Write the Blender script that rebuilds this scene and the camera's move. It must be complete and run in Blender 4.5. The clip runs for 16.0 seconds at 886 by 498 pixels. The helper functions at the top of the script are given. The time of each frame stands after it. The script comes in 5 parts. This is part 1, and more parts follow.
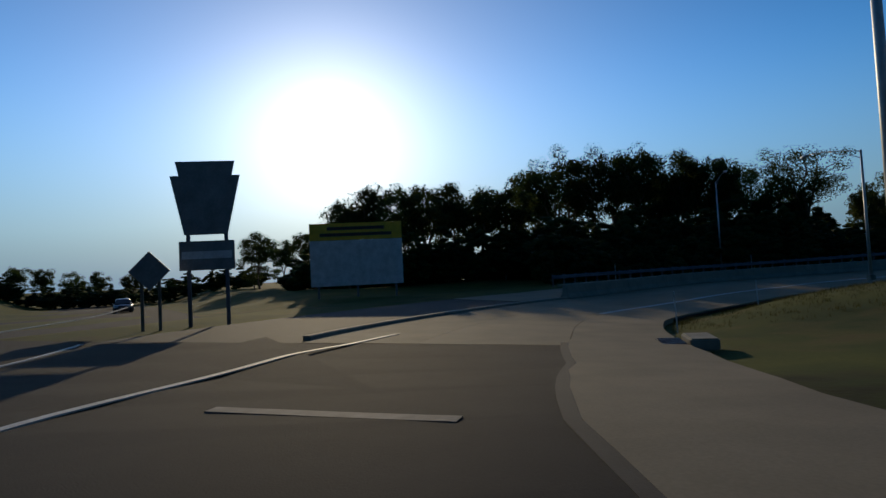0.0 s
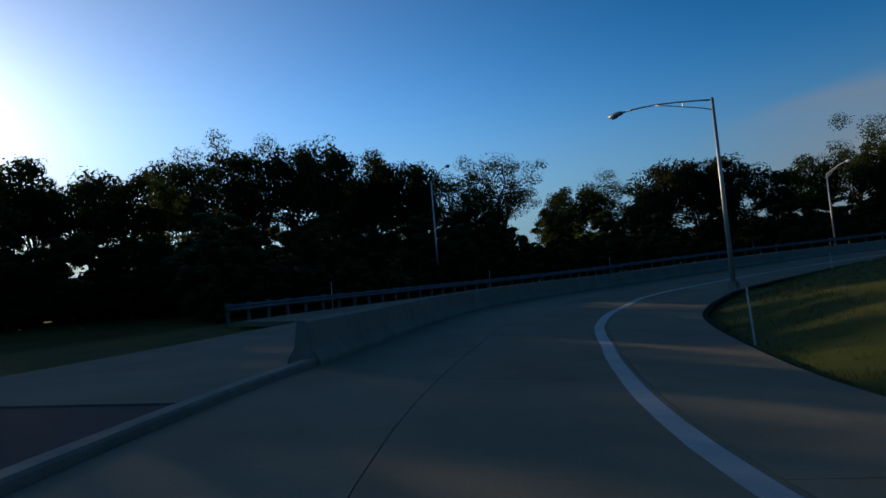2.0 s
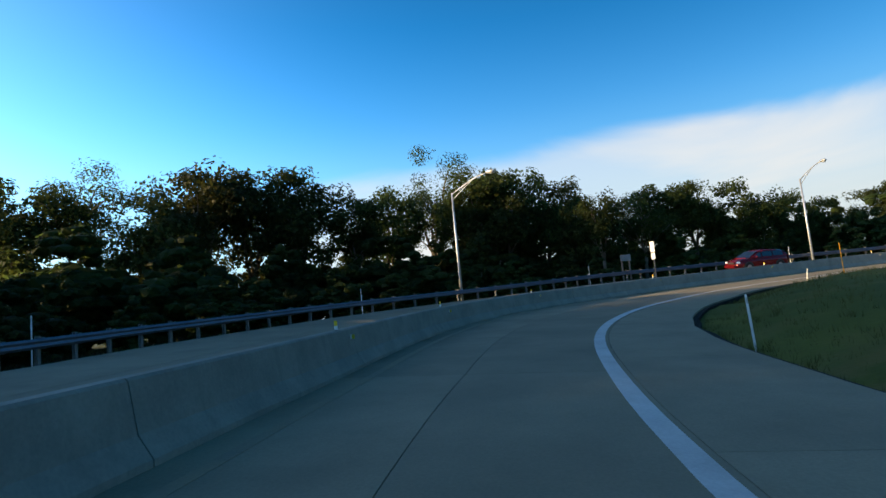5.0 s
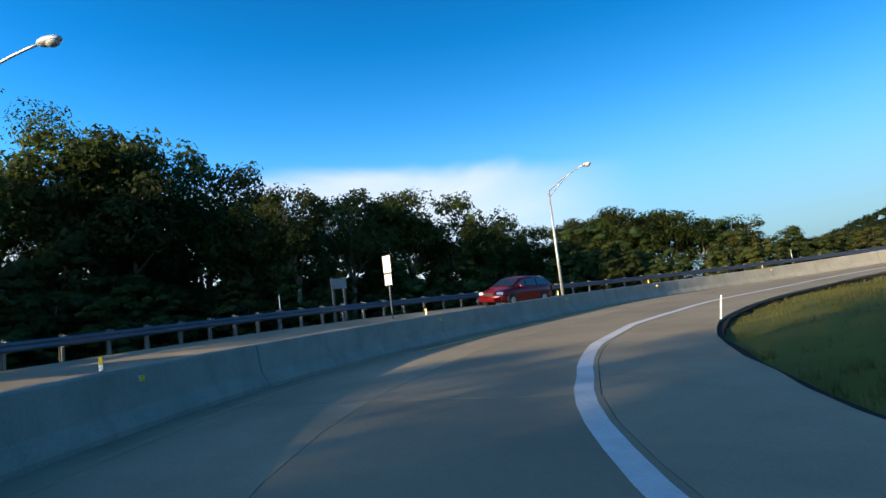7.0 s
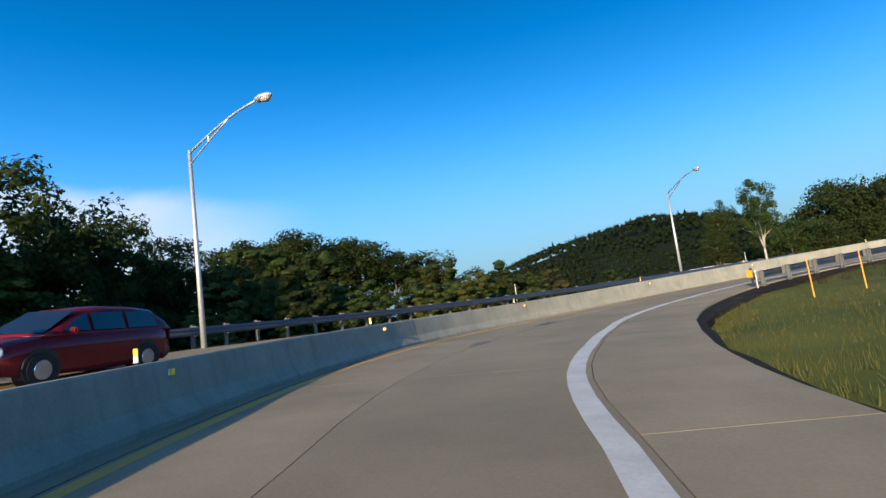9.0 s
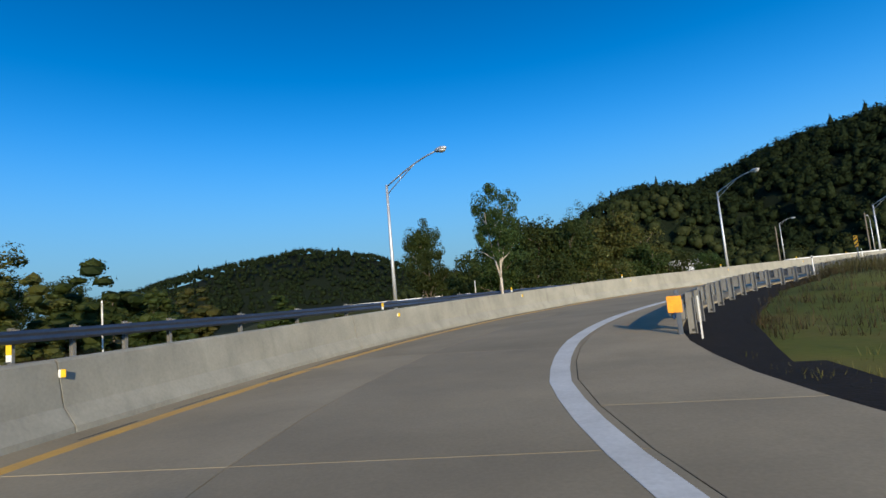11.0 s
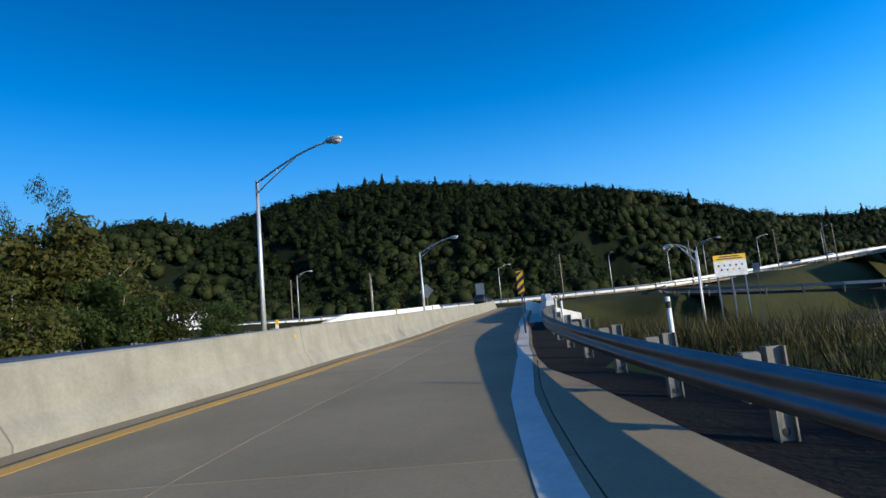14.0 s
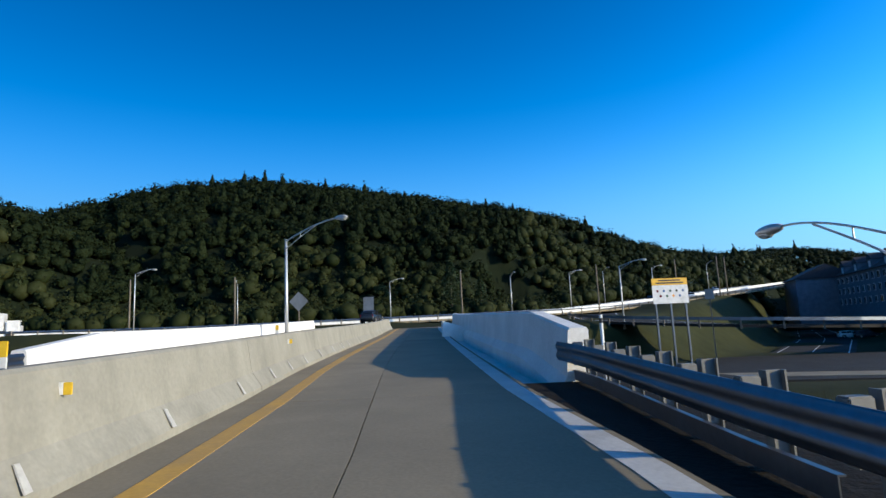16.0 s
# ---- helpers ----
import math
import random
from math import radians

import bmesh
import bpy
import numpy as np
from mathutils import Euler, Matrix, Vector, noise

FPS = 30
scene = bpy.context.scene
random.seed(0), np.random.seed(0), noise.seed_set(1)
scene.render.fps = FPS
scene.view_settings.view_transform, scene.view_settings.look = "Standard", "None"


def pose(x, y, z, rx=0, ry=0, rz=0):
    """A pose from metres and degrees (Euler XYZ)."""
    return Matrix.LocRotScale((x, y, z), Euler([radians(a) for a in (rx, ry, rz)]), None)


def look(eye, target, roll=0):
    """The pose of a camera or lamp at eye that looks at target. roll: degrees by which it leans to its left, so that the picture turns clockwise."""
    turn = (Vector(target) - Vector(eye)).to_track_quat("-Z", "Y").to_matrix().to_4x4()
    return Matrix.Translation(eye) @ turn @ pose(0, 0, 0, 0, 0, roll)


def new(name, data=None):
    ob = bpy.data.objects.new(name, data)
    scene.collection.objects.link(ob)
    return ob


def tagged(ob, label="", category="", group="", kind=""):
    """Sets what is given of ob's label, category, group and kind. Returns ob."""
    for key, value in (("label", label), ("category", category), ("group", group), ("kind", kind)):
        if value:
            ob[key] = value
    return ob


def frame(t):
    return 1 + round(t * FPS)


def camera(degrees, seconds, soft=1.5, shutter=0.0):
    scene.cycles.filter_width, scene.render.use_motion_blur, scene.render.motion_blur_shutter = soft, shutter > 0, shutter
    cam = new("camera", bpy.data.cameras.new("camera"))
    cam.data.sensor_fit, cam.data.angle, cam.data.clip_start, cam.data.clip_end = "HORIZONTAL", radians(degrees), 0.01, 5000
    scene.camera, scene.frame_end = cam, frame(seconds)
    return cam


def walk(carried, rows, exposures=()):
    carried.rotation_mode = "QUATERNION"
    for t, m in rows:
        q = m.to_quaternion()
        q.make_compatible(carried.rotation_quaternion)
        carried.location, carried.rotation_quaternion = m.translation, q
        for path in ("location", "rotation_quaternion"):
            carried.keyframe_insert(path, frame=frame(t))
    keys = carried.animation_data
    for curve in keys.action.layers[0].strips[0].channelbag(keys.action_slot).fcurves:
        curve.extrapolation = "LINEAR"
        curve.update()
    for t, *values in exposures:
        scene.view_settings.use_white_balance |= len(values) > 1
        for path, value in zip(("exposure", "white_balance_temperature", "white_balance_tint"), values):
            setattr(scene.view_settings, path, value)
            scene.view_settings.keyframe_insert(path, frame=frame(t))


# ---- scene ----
cam = camera(75.9, 16.0)
PATH = [
    (0.0, (0.260, 0.159, 1.219), (0.2565, 1.1580, 1.2639), -2.82),
    (0.5, (-0.509, 5.047, 1.265), (-0.3699, 6.0362, 1.3113), -2.69),
    (1.0, (-0.222, 11.060, 1.029), (0.0615, 12.0179, 1.0746), -4.16),
    (1.5, (1.098, 16.922, 0.849), (1.5202, 17.8255, 0.9225), -4.65),
    (2.0, (3.321, 22.460, 0.754), (3.8811, 23.2860, 0.8176), -4.78),
    (2.5, (6.495, 27.223, 0.750), (7.1680, 27.9584, 0.8290), -6.35),
    (3.0, (10.495, 31.180, 0.752), (11.2534, 31.8254, 0.8433), -6.62),
    (3.5, (14.988, 34.944, 0.725), (15.8264, 35.4814, 0.8163), -6.13),
    (4.0, (19.943, 38.365, 0.819), (20.8458, 38.7839, 0.9166), -4.68),
    (4.5, (25.471, 40.942, 0.930), (26.4210, 41.2372, 1.0316), -5.15),
    (5.0, (31.306, 42.587, 1.023), (32.2852, 42.7601, 1.1290), -5.51),
    (5.5, (37.065, 43.354, 1.158), (38.0583, 43.3900, 1.2678), -5.88),
    (6.0, (42.655, 43.230, 1.338), (43.6436, 43.1314, 1.4517), -6.23),
    (6.5, (47.502, 42.700, 1.496), (48.4650, 42.4578, 1.6139), -6.65),
    (7.0, (51.268, 42.093, 1.634), (52.1840, 41.7089, 1.7496), -6.65),
    (7.5, (54.999, 40.831, 1.789), (55.8459, 40.3077, 1.8835), -7.14),
    (8.0, (58.626, 38.691, 1.777), (59.3689, 38.0321, 1.8952), -6.34),
    (8.5, (61.498, 35.650, 1.786), (62.1564, 34.9060, 1.8997), -6.88),
    (9.0, (64.299, 32.130, 1.976), (64.8692, 31.3175, 2.0971), -7.36),
    (9.5, (66.912, 28.536, 2.125), (67.3795, 27.6599, 2.2431), -6.72),
    (10.0, (69.025, 24.721, 2.210), (69.3298, 23.7756, 2.3258), -6.15),
    (10.5, (70.545, 20.696, 2.290), (70.7051, 19.7155, 2.4043), -5.58),
    (11.0, (71.369, 16.694, 2.381), (71.3794, 15.7003, 2.4925), -5.00),
    (11.5, (71.440, 12.750, 2.464), (71.2919, 11.7672, 2.5743), -4.39),
    (12.0, (70.791, 8.981, 2.539), (70.4887, 8.0360, 2.6638), -4.16),
    (12.5, (69.483, 5.659, 2.692), (69.0606, 4.7625, 2.8258), -4.33),
    (13.0, (67.438, 2.109, 2.951), (66.9117, 1.2689, 3.0826), -5.23),
    (13.5, (64.804, -1.788, 3.191), (64.1744, -2.5539, 3.3215), -5.57),
    (14.0, (62.005, -5.302, 3.391), (61.2846, -5.9836, 3.5195), -5.21),
    (14.5, (59.287, -8.171, 3.549), (58.5005, -8.7745, 3.6800), -4.97),
    (15.0, (56.446, -10.836, 3.697), (55.6252, -11.3916, 3.8293), -4.42),
    (15.5, (53.500, -13.407, 3.852), (52.6611, -13.9333, 3.9907), -3.16),
    (16.0, (51.201, -15.074, 3.906), (50.3619, -15.5980, 4.0523), -2.68),
]
EXPOSURES = [(0.0, -1.4, 6500, 10), (1.0, -1.5, 6500, 10), (2.0, -1.12, 6700, 10), (2.5, -0.35, 6950, 10), (3.0, 0.15, 7500, 10), (4.0, 0.55, 8200, 10), (6.5, 0.98, 7200, 10), (7.5, 0.94, 6700, 10), (9.0, 0.82, 6550, 10), (12.0, 0.3, 5850, 8), (16.0, 0.38, 5750, 8)]
walk(cam, [(t, look(eye, target, roll)) for t, eye, target, roll in PATH], EXPOSURES)

# ---- light ----
SUN_AZ, SUN_EL = radians(11.0), radians(14.2)  # azimuth counted from +Y towards -X
SUN_DIR = Vector((-math.sin(SUN_AZ) * math.cos(SUN_EL), math.cos(SUN_AZ) * math.cos(SUN_EL), math.sin(SUN_EL)))


def build_world():
    world = bpy.data.worlds.new("sky")
    scene.world = world
    world.use_nodes = True
    nt = world.node_tree
    nt.nodes.clear()
    N, L = nt.nodes.new, nt.links.new
    out, bg, sky = N("ShaderNodeOutputWorld"), N("ShaderNodeBackground"), N("ShaderNodeTexSky")
    sky.sky_type, sky.sun_disc = "NISHITA", False
    sky.sun_elevation, sky.sun_rotation = SUN_EL, -SUN_AZ
    sky.air_density, sky.dust_density, sky.ozone_density = 1.0, 0.15, 2.5
    hsv = N("ShaderNodeHueSaturation")
    hsv.inputs["Saturation"].default_value = 1.45
    hsv.inputs["Hue"].default_value = 0.509
    L(sky.outputs[0], hsv.inputs["Color"])
    co = N("ShaderNodeTexCoord")
    sep = N("ShaderNodeSeparateXYZ")
    L(co.outputs["Generated"], sep.inputs[0])
    # the sky is brighter towards the sun and deeper overhead
    dot = N("ShaderNodeVectorMath")
    dot.operation = "DOT_PRODUCT"
    dot.inputs[1].default_value = SUN_DIR
    L(co.outputs["Generated"], dot.inputs[0])
    near = N("ShaderNodeMapRange")
    near.inputs[1].default_value, near.inputs[2].default_value = -1.0, 1.0
    L(dot.outputs["Value"], near.inputs[0])
    sq = N("ShaderNodeMath"); sq.operation = "POWER"; sq.inputs[1].default_value = 1.3
    L(near.outputs[0], sq.inputs[0])
    gain1 = N("ShaderNodeMapRange")
    gain1.inputs[3].default_value, gain1.inputs[4].default_value = 1.25, 4.1
    L(sq.outputs[0], gain1.inputs[0])
    up = N("ShaderNodeMapRange")
    up.interpolation_type = "SMOOTHSTEP"
    up.inputs[1].default_value, up.inputs[2].default_value, up.inputs[3].default_value, up.inputs[4].default_value = 0.15, 0.8, 1.0, 0.42
    L(sep.outputs[2], up.inputs[0])
    gain2 = N("ShaderNodeMath"); gain2.operation = "MULTIPLY"
    L(gain1.outputs[0], gain2.inputs[0]); L(up.outputs[0], gain2.inputs[1])
    deep = N("ShaderNodeVectorMath"); deep.operation = "SCALE"
    L(gain2.outputs[0], deep.inputs["Scale"])
    # pale haze low over the horizon, thickest towards the sun
    hz = N("ShaderNodeMapRange")
    hz.interpolation_type = "SMOOTHSTEP"
    hz.inputs[1].default_value, hz.inputs[2].default_value, hz.inputs[3].default_value, hz.inputs[4].default_value = -0.02, 0.34, 1.0, 0.0
    L(sep.outputs[2], hz.inputs[0])
    hside = N("ShaderNodeMapRange")
    hside.inputs[3].default_value, hside.inputs[4].default_value = 0.95, 1.0
    L(near.outputs[0], hside.inputs[0])
    hm = N("ShaderNodeMath"); hm.operation = "MULTIPLY"; hm.use_clamp = True
    L(hz.outputs[0], hm.inputs[0]); L(hside.outputs[0], hm.inputs[1])
    haze = N("ShaderNodeMix"); haze.data_type = "RGBA"
    L(hm.outputs[0], haze.inputs[0]); L(hsv.outputs[0], haze.inputs[6])
    L(haze.outputs[2], deep.inputs[0])
    haze.inputs[7].default_value = (0.62, 1.45, 2.38, 1)
    # high thin cloud in the lower sky
    mp = N("ShaderNodeMapping")
    mp.inputs["Scale"].default_value = (1.3, 1.3, 5.0)
    L(co.outputs["Generated"], mp.inputs[0])
    nz = N("ShaderNodeTexNoise")
    nz.inputs["Scale"].default_value, nz.inputs["Detail"].default_value, nz.inputs["Distortion"].default_value = 1.6, 7.0, 0.6
    L(mp.outputs[0], nz.inputs["Vector"])
    ramp = N("ShaderNodeMapRange")
    ramp.inputs[1].default_value, ramp.inputs[2].default_value = 0.45, 0.72
    L(nz.outputs[0], ramp.inputs[0])
    edge = N("ShaderNodeVectorMath")
    edge.operation = "DOT_PRODUCT"
    edge.inputs[1].default_value = (0.26, -0.04, -0.96)
    L(co.outputs["Generated"], edge.inputs[0])
    rough = N("ShaderNodeMath"); rough.operation = "MULTIPLY_ADD"
    rough.inputs[1].default_value = 0.09
    L(nz.outputs[0], rough.inputs[0]); L(edge.outputs["Value"], rough.inputs[2])
    low = N("ShaderNodeMapRange")
    low.interpolation_type = "SMOOTHSTEP"
    low.inputs[1].default_value, low.inputs[2].default_value = 0.035, 0.075
    L(rough.outputs[0], low.inputs[0])
    side = N("ShaderNodeVectorMath")
    side.operation = "DOT_PRODUCT"
    side.inputs[1].default_value = (0.996, -0.087, 0.0)
    L(co.outputs["Generated"], side.inputs[0])
    smap = N("ShaderNodeMapRange")
    smap.interpolation_type = "SMOOTHSTEP"
    smap.inputs[1].default_value, smap.inputs[2].default_value = 0.76, 0.95
    L(side.outputs["Value"], smap.inputs[0])
    soft = N("ShaderNodeMapRange")
    soft.inputs[3].default_value, soft.inputs[4].default_value = 0.5, 0.92
    L(ramp.outputs[0], soft.inputs[0])
    m1, m2 = N("ShaderNodeMath"), N("ShaderNodeMath")
    m1.operation = m2.operation = "MULTIPLY"
    L(soft.outputs[0], m1.inputs[0]); L(low.outputs[0], m1.inputs[1])
    L(m1.outputs[0], m2.inputs[0]); L(smap.outputs[0], m2.inputs[1])
    mix = N("ShaderNodeMix")
    mix.data_type = "RGBA"
    L(m2.outputs[0], mix.inputs[0])
    L(deep.outputs[0], mix.inputs[6])
    mix.inputs[7].default_value = (4.9, 5.3, 6.0, 1)
    # the bright aureole round the low sun
    clampz = N("ShaderNodeMath"); clampz.operation = "MAXIMUM"; clampz.inputs[1].default_value = 0.0
    L(dot.outputs["Value"], clampz.inputs[0])
    total = mix.outputs[2]
    for power, gain in ((1100.0, 110.0), (90.0, 12.0), (14.0, 3.0), (3.0, 2.3)):
        p = N("ShaderNodeMath"); p.operation = "POWER"; p.inputs[1].default_value = power
        L(clampz.outputs[0], p.inputs[0])
        g = N("ShaderNodeVectorMath"); g.operation = "SCALE"; g.inputs[0].default_value = (gain, gain * 0.97, gain * 0.9)
        L(p.outputs[0], g.inputs["Scale"])
        a = N("ShaderNodeVectorMath"); a.operation = "ADD"
        L(total, a.inputs[0]); L(g.outputs[0], a.inputs[1])
        total = a.outputs[0]
    L(total, bg.inputs[0])
    bg.inputs[1].default_value = 0.097
    L(bg.outputs[0], out.inputs[0])
    sun = new("sun", bpy.data.lights.new("sun", "SUN"))
    sun.data.energy, sun.data.angle, sun.data.color = 5.0, radians(0.55), (1.0, 0.79, 0.48)
    sun.matrix_world = look(SUN_DIR * 100, (0, 0, 0))


build_world()

# ---- materials ----


def material(name, base, rough=0.8, metal=0.0, dark=None, scale=3.0, fine=40.0, bump=0.15, spread=0.5, shift=0.0, spec=0.5):
    """A surface with stains at a large scale, grain at a fine one, relief, and a small change from piece to piece."""
    m = bpy.data.materials.new(name)
    m.use_nodes = True
    nt = m.node_tree
    N, L = nt.nodes.new, nt.links.new
    b = nt.nodes["Principled BSDF"]
    b.inputs["Roughness"].default_value, b.inputs["Metallic"].default_value = rough, metal
    b.inputs["Specular IOR Level"].default_value = spec
    dark = dark or tuple(c * 0.6 for c in base)
    co = N("ShaderNodeTexCoord")
    n1, n2 = N("ShaderNodeTexNoise"), N("ShaderNodeTexNoise")
    n1.inputs["Scale"].default_value, n1.inputs["Detail"].default_value, n1.inputs["Roughness"].default_value = scale, 6.0, 0.6
    n2.inputs["Scale"].default_value, n2.inputs["Detail"].default_value = fine, 4.0
    L(co.outputs["Object"], n1.inputs[0]); L(co.outputs["Object"], n2.inputs[0])
    r1 = N("ShaderNodeMapRange")
    r1.inputs[1].default_value, r1.inputs[2].default_value = 0.5 - spread / 2, 0.5 + spread / 2
    L(n1.outputs[0], r1.inputs[0])
    mix = N("ShaderNodeMix"); mix.data_type = "RGBA"
    mix.inputs[6].default_value, mix.inputs[7].default_value = (*dark, 1), (*base, 1)
    L(r1.outputs[0], mix.inputs[0])
    r2 = N("ShaderNodeMapRange")
    r2.inputs[3].default_value, r2.inputs[4].default_value = 0.82, 1.18
    L(n2.outputs[0], r2.inputs[0])
    last = r2.outputs[0]
    if shift:
        info = N("ShaderNodeObjectInfo")
        r3 = N("ShaderNodeMapRange")
        r3.inputs[3].default_value, r3.inputs[4].default_value = 1 - shift, 1 + shift
        L(info.outputs["Random"], r3.inputs[0])
        mm = N("ShaderNodeMath"); mm.operation = "MULTIPLY"
        L(last, mm.inputs[0]); L(r3.outputs[0], mm.inputs[1])
        last = mm.outputs[0]
    sc = N("ShaderNodeVectorMath"); sc.operation = "SCALE"
    L(mix.outputs[2], sc.inputs[0]); L(last, sc.inputs["Scale"])
    L(sc.outputs[0], b.inputs["Base Color"])
    bp = N("ShaderNodeBump")
    bp.inputs["Strength"].default_value, bp.inputs["Distance"].default_value = bump, 0.02
    L(n2.outputs[0], bp.inputs["Height"]); L(bp.outputs[0], b.inputs["Normal"])
    return m


def foliage(name, base, tip, thin=0.35, gloss=0.18):
    m = bpy.data.materials.new(name)
    m.use_nodes = True
    nt = m.node_tree
    N, L = nt.nodes.new, nt.links.new
    b, out = nt.nodes["Principled BSDF"], nt.nodes["Material Output"]
    b.inputs["Roughness"].default_value = 0.6
    b.inputs["Specular IOR Level"].default_value = gloss
    geo, info, mix = N("ShaderNodeNewGeometry"), N("ShaderNodeObjectInfo"), N("ShaderNodeMix")
    mix.data_type = "RGBA"
    mix.inputs[6].default_value, mix.inputs[7].default_value = (*base, 1), (*tip, 1)
    L(geo.outputs["Random Per Island"], mix.inputs[0])
    hs = N("ShaderNodeHueSaturation")
    r = N("ShaderNodeMapRange")
    r.inputs[3].default_value, r.inputs[4].default_value = 0.7, 1.25
    L(info.outputs["Random"], r.inputs[0]); L(r.outputs[0], hs.inputs["Value"])
    r2 = N("ShaderNodeMapRange")
    r2.inputs[3].default_value, r2.inputs[4].default_value = 0.475, 0.515
    L(info.outputs["Random"], r2.inputs[0]); L(r2.outputs[0], hs.inputs["Hue"])
    L(mix.outputs[2], hs.inputs["Color"])
    L(hs.outputs[0], b.inputs["Base Color"])
    tr, ms = N("ShaderNodeBsdfTranslucent"), N("ShaderNodeMixShader")
    L(hs.outputs[0], tr.inputs[0])
    ms.inputs[0].default_value = thin
    L(b.outputs[0], ms.inputs[1]); L(tr.outputs[0], ms.inputs[2])
    L(ms.outputs[0], out.inputs[0])
    return m


def ground_material():
    """Mown grass with dry patches and bare soil."""
    m = material("grass_ground", (0.108, 0.112, 0.02), 0.95, dark=(0.042, 0.058, 0.012), scale=0.22, fine=9.0, bump=0.6, spread=0.45, spec=0.1)
    nt = m.node_tree
    N, L = nt.nodes.new, nt.links.new
    b = nt.nodes["Principled BSDF"]
    src = b.inputs["Base Color"].links[0].from_socket
    co = nt.nodes["Texture Coordinate"]
    n = N("ShaderNodeTexNoise")
    n.inputs["Scale"].default_value, n.inputs["Detail"].default_value, n.inputs["Distortion"].default_value = 0.35, 8.0, 0.8
    L(co.outputs["Object"], n.inputs[0])
    r = N("ShaderNodeMapRange")
    r.inputs[1].default_value, r.inputs[2].default_value, r.inputs[4].default_value = 0.52, 0.74, 0.8
    L(n.outputs[0], r.inputs[0])
    mix = N("ShaderNodeMix"); mix.data_type = "RGBA"
    L(r.outputs[0], mix.inputs[0]); L(src, mix.inputs[6])
    mix.inputs[7].default_value = (0.135, 0.1, 0.034, 1)
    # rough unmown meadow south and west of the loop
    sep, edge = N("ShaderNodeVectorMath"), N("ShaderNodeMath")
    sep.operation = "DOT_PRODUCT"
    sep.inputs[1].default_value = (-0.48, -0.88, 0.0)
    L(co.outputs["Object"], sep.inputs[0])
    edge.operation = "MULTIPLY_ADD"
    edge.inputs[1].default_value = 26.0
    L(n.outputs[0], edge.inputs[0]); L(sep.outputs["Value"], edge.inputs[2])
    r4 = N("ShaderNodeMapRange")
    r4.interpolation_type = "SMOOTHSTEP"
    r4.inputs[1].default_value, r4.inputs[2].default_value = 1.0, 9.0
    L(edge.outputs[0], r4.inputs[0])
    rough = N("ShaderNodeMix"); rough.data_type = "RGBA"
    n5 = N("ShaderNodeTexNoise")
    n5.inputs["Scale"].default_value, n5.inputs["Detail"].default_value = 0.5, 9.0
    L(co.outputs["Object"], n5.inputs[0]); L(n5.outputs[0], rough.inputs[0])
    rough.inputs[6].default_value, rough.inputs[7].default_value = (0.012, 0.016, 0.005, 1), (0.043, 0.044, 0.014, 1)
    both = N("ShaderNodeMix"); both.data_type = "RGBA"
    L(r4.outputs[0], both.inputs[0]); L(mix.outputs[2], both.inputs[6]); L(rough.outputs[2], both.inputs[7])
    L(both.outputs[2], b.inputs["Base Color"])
    return m


M_CONC = material("pavement_concrete", (0.266, 0.224, 0.15), 0.9, dark=(0.176, 0.147, 0.098), scale=0.6, fine=30, bump=0.1, shift=0.07, spec=0.25)
M_LANE = material("worn_lane_concrete", (0.244, 0.205, 0.136), 0.88, dark=(0.16, 0.134, 0.09), scale=0.45, fine=30, bump=0.1, shift=0.06, spec=0.25)
M_CONC2 = material("barrier_concrete", (0.2926, 0.2811, 0.231), 0.88, dark=(0.1925, 0.1848, 0.154), scale=1.3, fine=25, bump=0.12, spec=0.25)
M_CONC3 = material("white_washed_concrete", (0.74, 0.73, 0.70), 0.8, dark=(0.56, 0.55, 0.52), scale=1.0, fine=22, bump=0.1)
grime = M_CONC2.node_tree
gn, gm, gc, gr, gx = (grime.nodes.new("ShaderNode" + k) for k in ("TexNoise", "Mapping", "TexCoord", "MapRange", "Mix"))
gm.inputs["Scale"].default_value = (4.5, 4.5, 0.5)
gn.inputs["Scale"].default_value, gn.inputs["Detail"].default_value = 1.0, 6.0
gr.inputs[1].default_value, gr.inputs[2].default_value, gr.inputs[4].default_value = 0.5, 0.8, 0.32
gx.data_type = "RGBA"
gx.inputs[7].default_value = (0.115, 0.108, 0.088, 1)
gb = grime.nodes["Principled BSDF"].inputs["Base Color"]
grime.links.new(gc.outputs["Object"], gm.inputs[0]); grime.links.new(gm.outputs[0], gn.inputs[0])
grime.links.new(gn.outputs[0], gr.inputs[0]); grime.links.new(gr.outputs[0], gx.inputs[0])
grime.links.new(gb.links[0].from_socket, gx.inputs[6]); grime.links.new(gx.outputs[2], gb)
M_ASPH = material("asphalt", (0.03696, 0.03619, 0.03542), 0.95, dark=(0.0231, 0.0231, 0.0231), scale=0.5, fine=60, bump=0.25, spec=0.15)
M_SEAM = material("joint_filler", (0.025, 0.024, 0.022), 0.9)
M_GRAV = material("dark_gravel", (0.0145, 0.012, 0.01), 0.97, dark=(0.00825, 0.00715, 0.00605), scale=2.5, fine=18, bump=1.0, spec=0.15)
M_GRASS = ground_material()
M_WHITE = material("white_road_paint", (0.561, 0.561, 0.5355), 0.7, dark=(0.34, 0.3315, 0.306), scale=1.6, fine=25, spread=0.7)
M_FADED = material("faded_white_paint", (0.2, 0.2, 0.19), 0.85, dark=(0.06, 0.06, 0.058), scale=2.5, fine=25, spread=0.6)
M_YWORN = material("worn_yellow_paint", (0.2772, 0.2079, 0.1155), 0.85, dark=(0.2002, 0.1656, 0.1155), scale=1.6, fine=25, spread=0.5)
